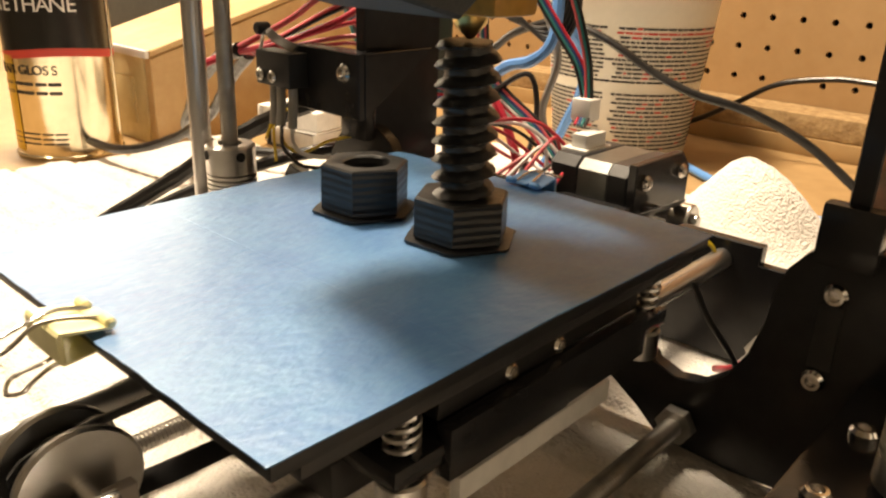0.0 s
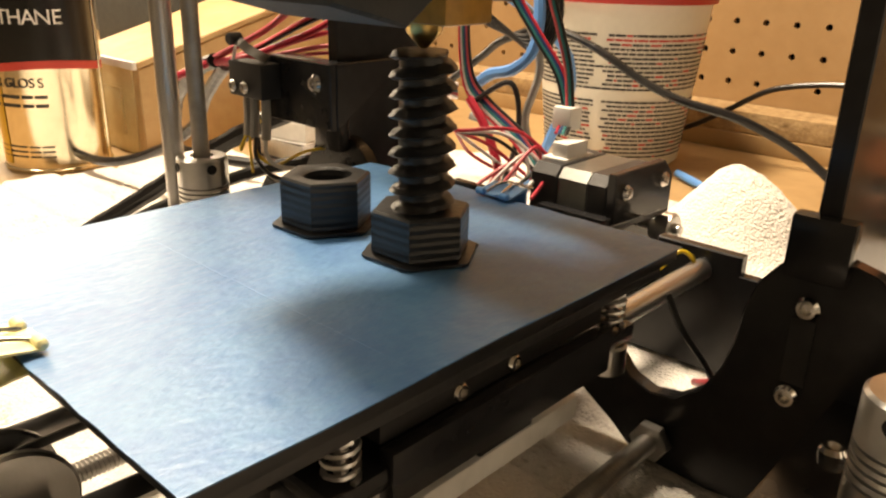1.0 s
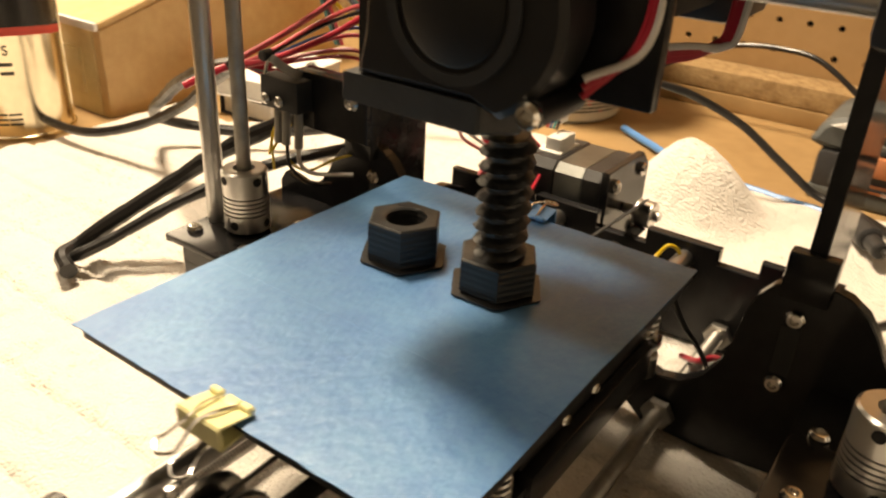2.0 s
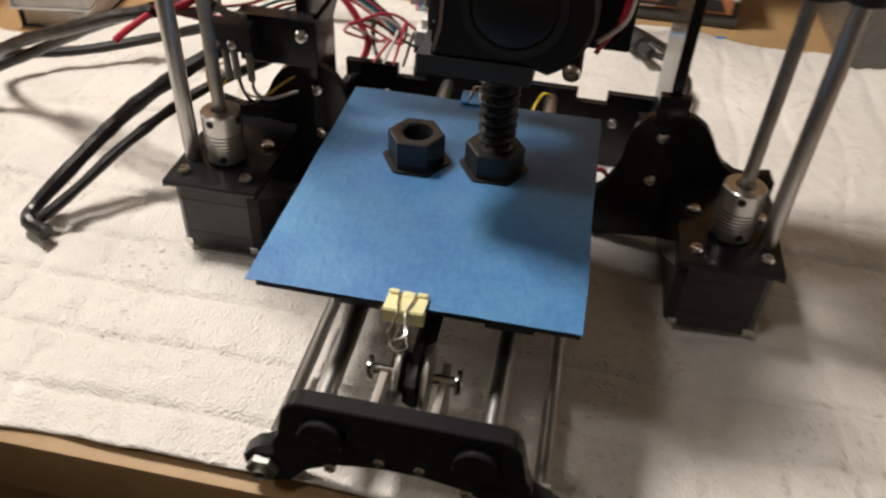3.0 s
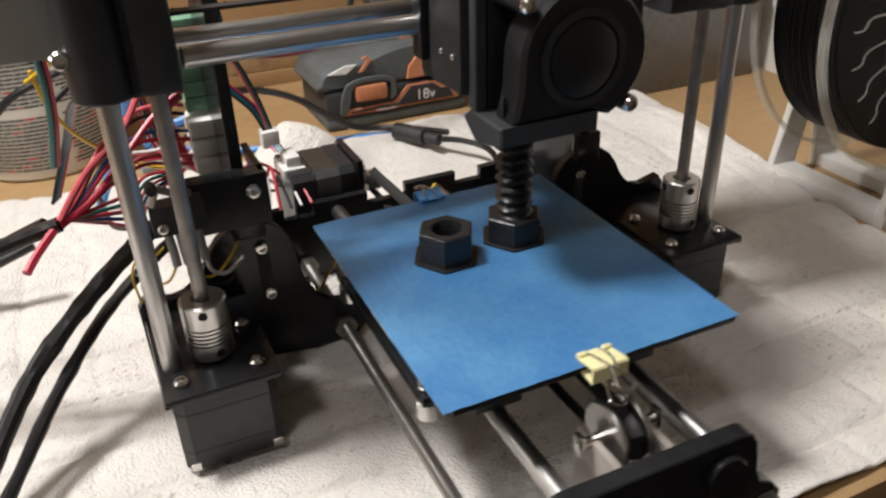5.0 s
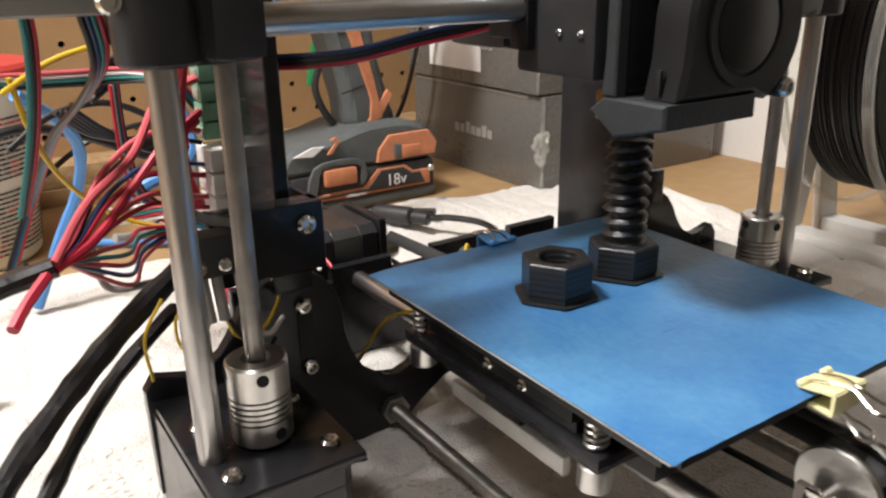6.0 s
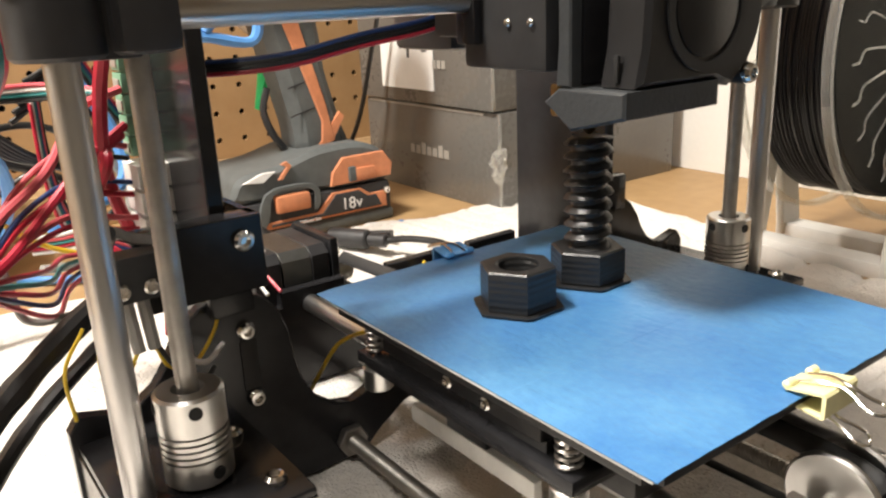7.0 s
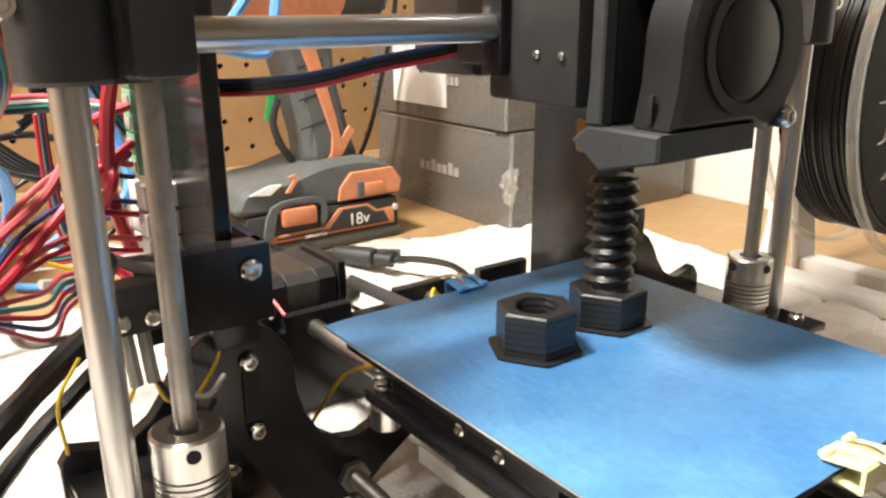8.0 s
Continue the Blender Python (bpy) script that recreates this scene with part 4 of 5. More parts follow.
wire([(-0.135, 0.080, 0.082), (-0.142, 0.080, 0.070), (-0.1415, 0.080, 0.054)], 0.0006, "yellow_w", label="yellow switch wire")

# controller board on the outside of the left tower
board = part("controller_board", bm_box(-0.0910, -0.0895, 0.1225, 0.136, 0.092, 0.185, 0.0002), "pcb", printer, "green controller board full of terminals")
for k in range(6):
    z = 0.122 + 0.0072 * k
    t = part("terminal", bm_box(-0.1015, -0.0912, 0.1245, 0.1345, z, z + 0.0066, 0.0005), "green", board, "green screw terminal")
    part("port", bm_box(-0.1020, -0.1014, 0.1262, 0.1328, z + 0.0012, z + 0.0046, 0.0002), "pale_ink", t)
for k in range(3):
    part("header", bm_box(-0.1030, -0.0912, 0.116, 0.134, 0.0935 + 0.0092 * k, 0.1015 + 0.0092 * k, 0.0006), "white_plastic", board, "white plug header")
wire([(-0.1075, 0.106, 0.190), (-0.1085, 0.108, 0.165), (-0.1105, 0.117, 0.145), (-0.1115, 0.122, 0.125), (-0.1090, 0.128, 0.110), (-0.1050, 0.131, 0.096)], 0.0024, "red", label="thick red power wire")
wire([(-0.1040, 0.126, 0.130), (-0.1100, 0.122, 0.127), (-0.1120, 0.118, 0.121), (-0.1160, 0.130, 0.108)], 0.0020, "red")
for k in (0, 1, 3, 4, 6, 7):
    z = 0.0965 + 0.0042 * k
    wire([(-0.1030, 0.125, z), (-0.1120, 0.124, z + 0.002), (-0.1260, 0.116 + 0.001 * k, 0.104 + 0.0032 * k), (-0.1420, 0.104 + 0.0012 * k, 0.1020 + 0.0022 * k), (-0.1560, 0.088 + 0.0006 * k, 0.0985 + 0.0008 * k), (-0.1660, 0.080, 0.0985)],
         0.0009 + 0.0002 * (k % 2), ("red", "pink", "teal", "red", "navy", "red", "black_w", "pink")[k])
for k in range(5):
    wire([(-0.1600, 0.083, 0.0990), (-0.1480, 0.098 + 0.002 * k, 0.0960 - 0.003 * k), (-0.1350, 0.120, 0.0900 - 0.004 * k), (-0.1240, 0.150, 0.0850 - 0.003 * k), (-0.1050, 0.160, 0.0800)], 0.0009, ("red", "teal", "red", "navy", "pink")[k])
for k in range(5):
    wire([(-0.1300, 0.185, 0.0790 + 0.0016 * k), (-0.1200, 0.182, 0.0790 + 0.0016 * k), (-0.1080, 0.175, 0.0810 + 0.0016 * k), (-0.0960, 0.152, 0.088)], 0.0008, ("white_w", "red", "teal", "pink", "white_w")[k])
for k in range(4):
    wire([(-0.165, 0.184, 0.140 + 0.0017 * k), (-0.135, 0.182, 0.1395 + 0.0017 * k), (-0.115, 0.178, 0.1395 + 0.0017 * k), (-0.0960, 0.150, 0.142)], 0.0009, ("black_w", "teal", "white_w", "pink")[k])
ribbon([(-0.148, 0.060, 0.178), (-0.1440, 0.070, 0.160), (-0.1450, 0.098, 0.146), (-0.1500, 0.140, 0.128), (-0.158, 0.170, 0.100), (-0.170, 0.176, 0.070)], ("black_w", "navy", "teal", "red"), 0.0016, 0.0010, (0.8, 0, 0.6))
ribbon([(-0.158, 0.100, 0.185), (-0.156, 0.110, 0.160), (-0.158, 0.130, 0.130), (-0.164, 0.150, 0.098)], ("teal", "black_w", "red"), 0.0016, 0.0010, (0.8, 0.5, 0))
wire([(-0.165, 0.130, 0.145), (-0.150, 0.128, 0.154), (-0.136, 0.130, 0.158), (-0.120, 0.140, 0.160)], 0.0010, "yellow_w")
wire([(-0.162, 0.130, 0.150), (-0.158, 0.132, 0.130), (-0.148, 0.150, 0.108), (-0.130, 0.165, 0.088), (-0.112, 0.170, 0.078)], 0.0010, "yellow_w")
wire([(-0.150, 0.255, 0.128), (-0.132, 0.270, 0.112), (-0.122, 0.285, 0.094), (-0.124, 0.296, 0.070), (-0.138, 0.300, 0.040), (-0.155, 0.300, 0.004)], 0.0032, "light_blue", label="thick light-blue cable", wobble=0.15)
wire([(-0.160, 0.215, 0.110), (-0.140, 0.222, 0.122), (-0.118, 0.225, 0.125), (-0.100, 0.222, 0.118), (-0.088, 0.215, 0.105)], 0.0016, "black_w")
wire([(-0.165, 0.120, 0.082), (-0.150, 0.116, 0.096), (-0.145, 0.118, 0.076), (-0.130, 0.120, 0.073), (-0.116, 0.118, 0.076)], 0.0014, "grey_w")
for k in range(6):
    wire([(-0.072 + 0.006 * k, 0.150, 0.050), (-0.066 + 0.004 * k, 0.165 + 0.004 * k, 0.058 + 0.004 * (k % 3)), (-0.080 + 0.008 * k, 0.185, 0.046), (-0.095 + 0.006 * k, 0.172, 0.056 + 0.003 * k), (-0.086, 0.150, 0.072)],
         0.0009, ("pink", "white_w", "red", "black_w", "white_w", "red")[k])

# ribbon from the tower to the carriage, leads of the hot end
ribbon([(-0.083, 0.118, 0.1500), (-0.068, 0.105, 0.1505), (-0.050, 0.098, 0.1520), (-0.026, 0.094, 0.1565), (0.000, 0.092, 0.1600), (0.016, 0.091, 0.1640)], ("red", "black_w", "black_w", "navy"), 0.0014, 0.0009, (0.1, 0, 1))
for k in range(4):
    wire([(0.026, 0.040 + 0.002 * k, 0.1450), (0.036, 0.052, 0.1435 + 0.001 * k), (0.047, 0.066, 0.1440 + 0.001 * k), (0.052 + 0.0008 * k, 0.074, 0.1470), (0.0550 + 0.0010 * k, 0.076, 0.1540), (0.0545 + 0.0012 * k, 0.080, 0.190), (0.050, 0.085, 0.225)],
         0.0013, ("red", "red", "red", "white_w")[k], label="" if k < 3 else "white thermistor lead")
for k in range(3):
    wire([(0.050, -0.006, 0.148 + 0.002 * k), (0.057 + 0.001 * k, 0.002, 0.158), (0.058 + 0.001 * k, 0.006, 0.172), (0.054 + 0.001 * k, 0.010, 0.192), (0.052, 0.014, 0.225)], 0.0009, ("red", "red", "white_w")[k])
wire([(F + 0.028, 0.150, 0.034), (F + 0.030, 0.147, 0.044), (F + 0.026, 0.143, 0.048), (F + 0.022, 0.138, 0.042), (F + 0.020, 0.120, 0.038)], 0.0008, "yellow_w")
wire([(F - 0.046, 0.075, 0.056), (F - 0.050, 0.092, 0.046), (F - 0.054, 0.105, 0.028), (F - 0.058, 0.118, 0.010), (F - 0.064, 0.135, 0.004)], 0.0008, "yellow_w")
wire([(F + 0.070, 0.112, 0.016), (F + 0.064, 0.108, 0.026), (F + 0.056, 0.110, 0.020), (F + 0.046, 0.125, 0.010)], 0.0013, "red")
wire([(F + 0.044, 0.100, 0.050), (F + 0.050, 0.100, 0.040), (F + 0.058, 0.104, 0.028), (F + 0.064, 0.110, 0.012)], 0.0010, "black_w")

# sleeved cable loops that hang from the printer's left side down to the towel
sleeve = thing("sleeved_cable", "black sleeved cable loop hanging down onto the white towel", "cable", (-0.2, 0.06, 0.0))
part("sleeve", bm_tube([(0.080, 0.040, 0.086), (0.052, 0.026, 0.072), (0.026, 0.012, 0.055), (0.008, 0.001, 0.040), (-0.010, -0.022, 0.022), (-0.021, -0.037, 0.010), (-0.020, -0.047, 0.0070), (-0.008, -0.052, 0.0050)], 0.0041, 10, 8, wobble=0.2), "sleeve", sleeve)
part("sleeve", bm_tube([(0.078, 0.062, 0.060), (0.045, 0.030, 0.050), (0.018, -0.002, 0.034), (-0.002, -0.028, 0.017), (-0.015, -0.044, 0.0075), (-0.021, -0.046, 0.0060)], 0.0029, 10, 8, wobble=0.2), "sleeve", sleeve)
loop = thing("sleeved_cable", "black sleeved cable whose red wires fan out at the end", "cable", (-0.2, 0.1, 0.0))
part("sleeve", bm_tube([(0.036, -0.021, 0.100), (0.010, -0.016, 0.092), (-0.030, -0.004, 0.074), (-0.071, 0.016, 0.054), (-0.104, 0.030, 0.036), (-0.122, 0.046, 0.022), (-0.116, 0.066, 0.014), (-0.085, 0.085, 0.012), (-0.040, 0.100, 0.020), (0.010, 0.105, 0.035)], 0.0035, 10, 8, wobble=0.15), "sleeve", loop)
part("sleeve", bm_tube([(0.030, -0.012, 0.097), (-0.010, 0.002, 0.078), (-0.060, 0.020, 0.050), (-0.110, 0.020, 0.026), (-0.160, 0.012, 0.012), (-0.24, 0.02, 0.005)], 0.0031, 10, 8, wobble=0.15), "sleeve", loop)
part("stray_wire", bm_tube([(0.034, -0.022, 0.099), (0.026, -0.031, 0.094), (0.021, -0.038, 0.090)], 0.0018, 7, 6), "red", loop)

for k in (0, 2):
    wire([(-0.1640, 0.079, 0.0990 + 0.001 * k), (-0.1500, 0.090 + 0.003 * k, 0.1030 + 0.005 * (k % 3)), (-0.1330, 0.108 - 0.003 * k, 0.1130 + 0.006 * k), (-0.1180, 0.119, 0.1240 + 0.004 * ((k * 2) % 5)), (-0.1020, 0.126, 0.1330 + 0.006 * k)], 0.0015, ("red", "red", "pink", "red")[k])

# ---- things on the bench ----


def cable(points, r, mat, label, wob=0.0):
    ob = thing("power_cable", label, "cable", points[len(points) // 2])
    o = Vector(points[len(points) // 2])
    part("cord", bm_tube([Vector(p) - o for p in points], r, 10, 8, wobble=wob), mat, ob)
    return ob


cable([(-0.225, 0.290, 0.060), (-0.198, 0.300, 0.083), (-0.180, 0.300, 0.095), (-0.147, 0.302, 0.104), (-0.115, 0.304, 0.096), (-0.086, 0.308, 0.081), (-0.060, 0.312, 0.071), (-0.030, 0.322, 0.064),
       (0.000, 0.338, 0.048), (0.028, 0.348, 0.026), (0.052, 0.352, 0.010), (0.085, 0.338, 0.008), (0.112, 0.300, 0.012)], 0.0026, "sleeve", "black power cable arching over the bench behind the printer")
cable([(-0.200, 0.480, 0.000), (-0.148, 0.500, 0.015), (-0.112, 0.505, 0.036), (-0.083, 0.505, 0.054), (-0.051, 0.505, 0.062), (-0.024, 0.505, 0.064), (0.010, 0.500, 0.060), (0.060, 0.49, 0.03), (0.110, 0.480, 0.000)], 0.0022, "sleeve",
      "thin black cable looping in front of the pegboard ledge")
cable([(-0.110, 0.425, -0.002), (-0.083, 0.406, -0.002), (-0.040, 0.376, -0.001), (0.000, 0.362, 0.000), (0.030, 0.356, 0.000), (0.060, 0.350, 0.001), (0.090, 0.340, 0.001), (0.125, 0.345, 0.000), (0.16, 0.36, -0.002)],
      0.0030, "light_blue", "light-blue cable lying on the bench behind the printer", 0.1)
bt = thing("blue_cord", "light-blue braided cord hanging behind the printer", "cord", (0.02, 0.33, 0.16))
part("strand", bm_tube([(-0.05, -0.02, -0.012), (-0.027, -0.02, -0.006), (0.006, -0.02, -0.011), (0.014, -0.018, 0.004), (0.022, -0.01, 0.030), (0.03, 0.0, 0.075)], 0.0034, 8, 6, wobble=0.2), "light_blue", bt)
part("strand", bm_tube([(-0.022, -0.02, -0.004), (-0.010, -0.018, 0.010), (0.002, -0.014, 0.028), (0.010, -0.01, 0.075)], 0.0034, 8, 6, wobble=0.2), "light_blue", bt)

plug = thing("power_plug", "black power plug lying on the towel behind the bed", "plug", (0.088, 0.303, 0.012))
part("ferrite", bm_rod((-0.012, 0.022, 0.0), (0.004, -0.004, 0.0), 0.0070, 20, 0.0015), "black", plug)
part("strain_relief", bm_rod((0.004, -0.004, 0.0), (0.011, -0.016, 0.0), 0.0048, 16, 0.001), "black", plug)
part("cord", bm_tube([(0.009, -0.012, 0), (0.024, -0.026, 0.001), (0.036, -0.050, 0.0), (0.030, -0.080, -0.004), (0.012, -0.11, -0.006)], 0.0024, 8, 8), "sleeve", plug)
lead = thing("power_cable", "thin black lead hanging down the stacked cartons", "cable", (0.226, 0.48, 0.1))
part("cord", bm_tube([(-0.02, 0.06, -0.09), (-0.012, 0.03, -0.04), (-0.006, 0.010, 0.02), (-0.004, -0.010, 0.08), (-0.01, -0.02, 0.15)], 0.0022, 8, 8), "sleeve", lead)


def carton(at, w, d, h, label):
    ob = thing("carton", label, "carton", at, "stacked cartons")
    part("box_body", bm_box(0, w, 0, d, 0, h, 0.0012), "carton", ob)
    part("wrap_seam", bm_box(-0.0008, 0.0014, -0.0008, 0.0010, 0.002, h - 0.002, 0.0002), "wrap", ob, "shiny shrink-wrap seam")
    return ob


low = carton((0.246, 0.338, BENCH), 0.225, 0.206, 0.083, "grey shrink-wrapped carton lying upside down on the bench")
up = carton((0.242, 0.341, BENCH + 0.0845), 0.225, 0.206, 0.083, "grey shrink-wrapped carton with a white shipping label")
part("gap_tape", bm_box(-0.0009, -0.0002, 0.02, 0.2, 0.0800, 0.0822, 0.0002), "pale_ink", low)
for k in range(7):
    part("print_bar", bm_box(-0.0012, -0.0003, 0.070 + 0.0088 * k, 0.0768 + 0.0088 * k, 0.036, 0.044 + 0.003 * (k % 3 == 1), 0.0), "pale_ink", low, "faded print")
for k in range(3):
    part("print_bar", bm_box(-0.0012, -0.0003, 0.062 + 0.0068 * k, 0.067 + 0.0068 * k, 0.032, 0.039, 0.0), "pale_ink", up, "pale print")
lab = part("label", bm_box(-0.0012, -0.0004, 0.080, 0.164, 0.012, 0.066, 0.0), "paper", up, "white shipping label")
for k in range(9):
    part("barcode_bar", bm_box(-0.0016, -0.0011, 0.0885, 0.0965, 0.046 + 0.0022 * k, 0.0472 + 0.0022 * k + 0.0005 * (k % 3), 0.0), "ink", lab)
part("print_bar", bm_box(-0.0016, -0.0011, 0.116, 0.1195, 0.040, 0.062, 0.0), "ink", lab)
part("print_bar", bm_box(-0.0016, -0.0011, 0.128, 0.131, 0.048, 0.060, 0.0), "ink", lab)


def crumple(at, r):
    ob = thing("shrink_wrap_tuft", "crumpled clear plastic wrap at the carton edge", "plastic wrap", at)
    bm = bmesh.new()
    bmesh.ops.create_icosphere(bm, subdivisions=3, radius=r)
    for v in bm.verts:
        v.co *= 0.75 + 0.7 * noise.noise(v.co * 260)
        v.co.x, v.co.y, v.co.z = v.co.x * 0.6, v.co.y * 0.35, v.co.z * 1.2
    part("wrap", bm, "wrap", ob, smooth=False)


crumple((0.2445, 0.3375, 0.036), 0.016)
structure("white_panel", bm_box(0.490, 0.502, -0.20, 0.548, BENCH, 0.32, 0.001), "white_wall", "white panel standing at the end of the bench", "panel")


def drill(at):
    """Cordless drill standing on its battery: grey foot, orange accents, raked handle, motor body above."""
    ob = thing("cordless_drill", "grey and orange cordless drill standing on its battery", "drill", at)
    L = 0.066
    battery = part("battery", bm_box(-L, L, 0.0, 0.078, 0.0, 0.034, 0.005), "tool_dark", ob)
    part("base_rim", bm_box(-L - 0.0008, L + 0.0008, -0.0010, 0.079, 0.0006, 0.010, 0.003), "tool_grey", battery)
    part("side_panel", bm_prism([(-0.052, 0.0125), (0.060, 0.0125), (0.060, 0.0255), (0.044, 0.0255), (0.036, 0.0315), (0.010, 0.0315), (-0.004, 0.0185), (-0.052, 0.0175)], 0.0016, 0.0004, "y", -0.0014), "orange", battery)
    part("name_plate", bm_prism([(-0.044, 0.0142), (0.055, 0.0142), (0.050, 0.0240), (0.042, 0.0240), (0.034, 0.0300), (0.013, 0.0300), (0.0, 0.0168), (-0.044, 0.0160)], 0.0012, 0.0003, "y", -0.0022), "tool_dark", battery)
    text_part("voltage_print", "18v", 0.0135, pose(0.0265, -0.0024, 0.0165, 90, 0, 0), "paper", battery, "white voltage print")
    text_part("battery_print", "Lithium Ion", 0.0040, pose(-0.012, -0.0034, 0.0128, 90, 0, 0), "paper", battery, "small white print")
    part("release_button", bm_box(-0.039, -0.010, -0.0045, 0.004, 0.0235, 0.0375, 0.003), "orange", battery, "orange battery release button")
    part("button_surround", bm_prism(smooth_outline([(-0.054, 0.014), (-0.047, 0.040), (-0.020, 0.0445), (-0.003, 0.040), (-0.001, 0.026), (-0.007, 0.0215), (-0.006, 0.036), (-0.020, 0.0405), (-0.040, 0.0385), (-0.046, 0.018)], 3), 0.003, 0.0005, "y", -0.0026), "tool_grey", battery)
    screw(0.060, -0.0016, 0.026, FRONT, battery, 1.1)
    foot = part("foot", bm_prism(smooth_outline([(-0.066, 0.0345), (0.0, 0.034), (0.064, 0.0345), (0.067, 0.050), (0.056, 0.062), (0.036, 0.068), (0.002, 0.067), (-0.030, 0.059), (-0.060, 0.055), (-0.070, 0.045)], 4), 0.074, 0.004, "y", 0.002), "tool_grey", ob)
    part("orange_band", bm_prism([(0.010, 0.0365), (0.066, 0.0375), (0.068, 0.0475), (0.060, 0.0585), (0.022, 0.0580), (0.012, 0.047)], 0.003, 0.0006, "y", -0.0008), "orange", foot)
    part("latch", bm_box(0.032, 0.050, -0.0030, 0.002, 0.0390, 0.0480, 0.001), "orange", foot)
    part("band_inset", bm_box(0.026, 0.0325, -0.0030, 0.002, 0.0380, 0.0500, 0.001), "tool_grey", foot)
    part("hand_strap_eye", bm_prism([(-0.062, 0.0505), (-0.046, 0.0565), (-0.036, 0.0560), (-0.046, 0.0490)], 0.002, 0.0003, "y", -0.0002), "paper", foot)
    part("seam_line", bm_prism([(-0.034, 0.049), (-0.030, 0.049), (-0.022, 0.0585), (-0.026, 0.0625), (-0.031, 0.0605), (-0.0265, 0.0580)], 0.002, 0.0003, "y", -0.0002), "orange", foot)
    hb = [(0.004, 0.060), (0.044, 0.062), (0.040, 0.085), (0.030, 0.125), (0.022, 0.172), (-0.020, 0.172), (-0.010, 0.120), (-0.002, 0.085)]
    handle = part("handle", bm_prism(smooth_outline(hb, 4), 0.040, 0.008, "y", 0.018), "tool_grey", ob)
    handle.location.x = -0.004
    part("grip_inlay", bm_prism([(0.018, 0.066), (0.030, 0.070), (0.024, 0.100), (0.010, 0.150), (0.004, 0.172), (-0.010, 0.172), (-0.002, 0.150), (0.012, 0.110), (0.020, 0.086)], 0.003, 0.0006, "y", 0.0158), "orange", handle)
    part("grip_hook", bm_prism([(0.026, 0.066), (0.040, 0.088), (0.036, 0.092), (0.024, 0.078), (0.016, 0.068)], 0.003, 0.0, "y", 0.0163), "orange", handle)
    for z in (0.092, 0.114, 0.138):
        part("grip_groove", bm_prism([(-0.006, z - 0.0006), (0.016, z + 0.005), (0.016, z + 0.0062), (-0.006, z + 0.0006)], 0.001, 0.0, "y", 0.0176), "tool_dark", handle)
    part("guard", bm_tube([(-0.018, 0.030, 0.115), (-0.022, 0.032, 0.098), (-0.016, 0.034, 0.080), (-0.006, 0.036, 0.066)], 0.003, 8, 6), "tool_dark", ob).location.x = -0.004
    body = part("motor_body", bm_rod((-0.095, 0.038, 0.200), (0.070, 0.038, 0.200), 0.031, 28, 0.006), "tool_dark", ob)
    part("body_band", bm_rod((-0.060, 0.038, 0.200), (0.030, 0.038, 0.200), 0.0318, 28, 0.002), "orange", body)
    part("chuck", bm_lathe([(0, 0), (0.012, 0), (0.020, 0.012), (0.021, 0.038), (0, 0.038)], 24, pose(-0.133, 0.038, 0.200, 0, 90, 0)), "tool_dark", body)


drill((0.105, 0.391, BENCH))
tip = thing("green_screwdriver", "bright green plastic tool handle hanging on the pegboard", "tool", (0.096, 0.45, 0.118))
part("grip", bm_lathe([(0, -0.030), (0.0035, -0.030), (0.0042, -0.020), (0.0062, 0.0), (0.0066, 0.02), (0.005, 0.03), (0, 0.03)], 10, pose(0, 0, 0, 8, 14, 0)), "green_tip", tip)
part("shank", bm_rod((0.0, 0.004, 0.025), (-0.006, 0.10, 0.060), 0.002, 8), "steel", tip)


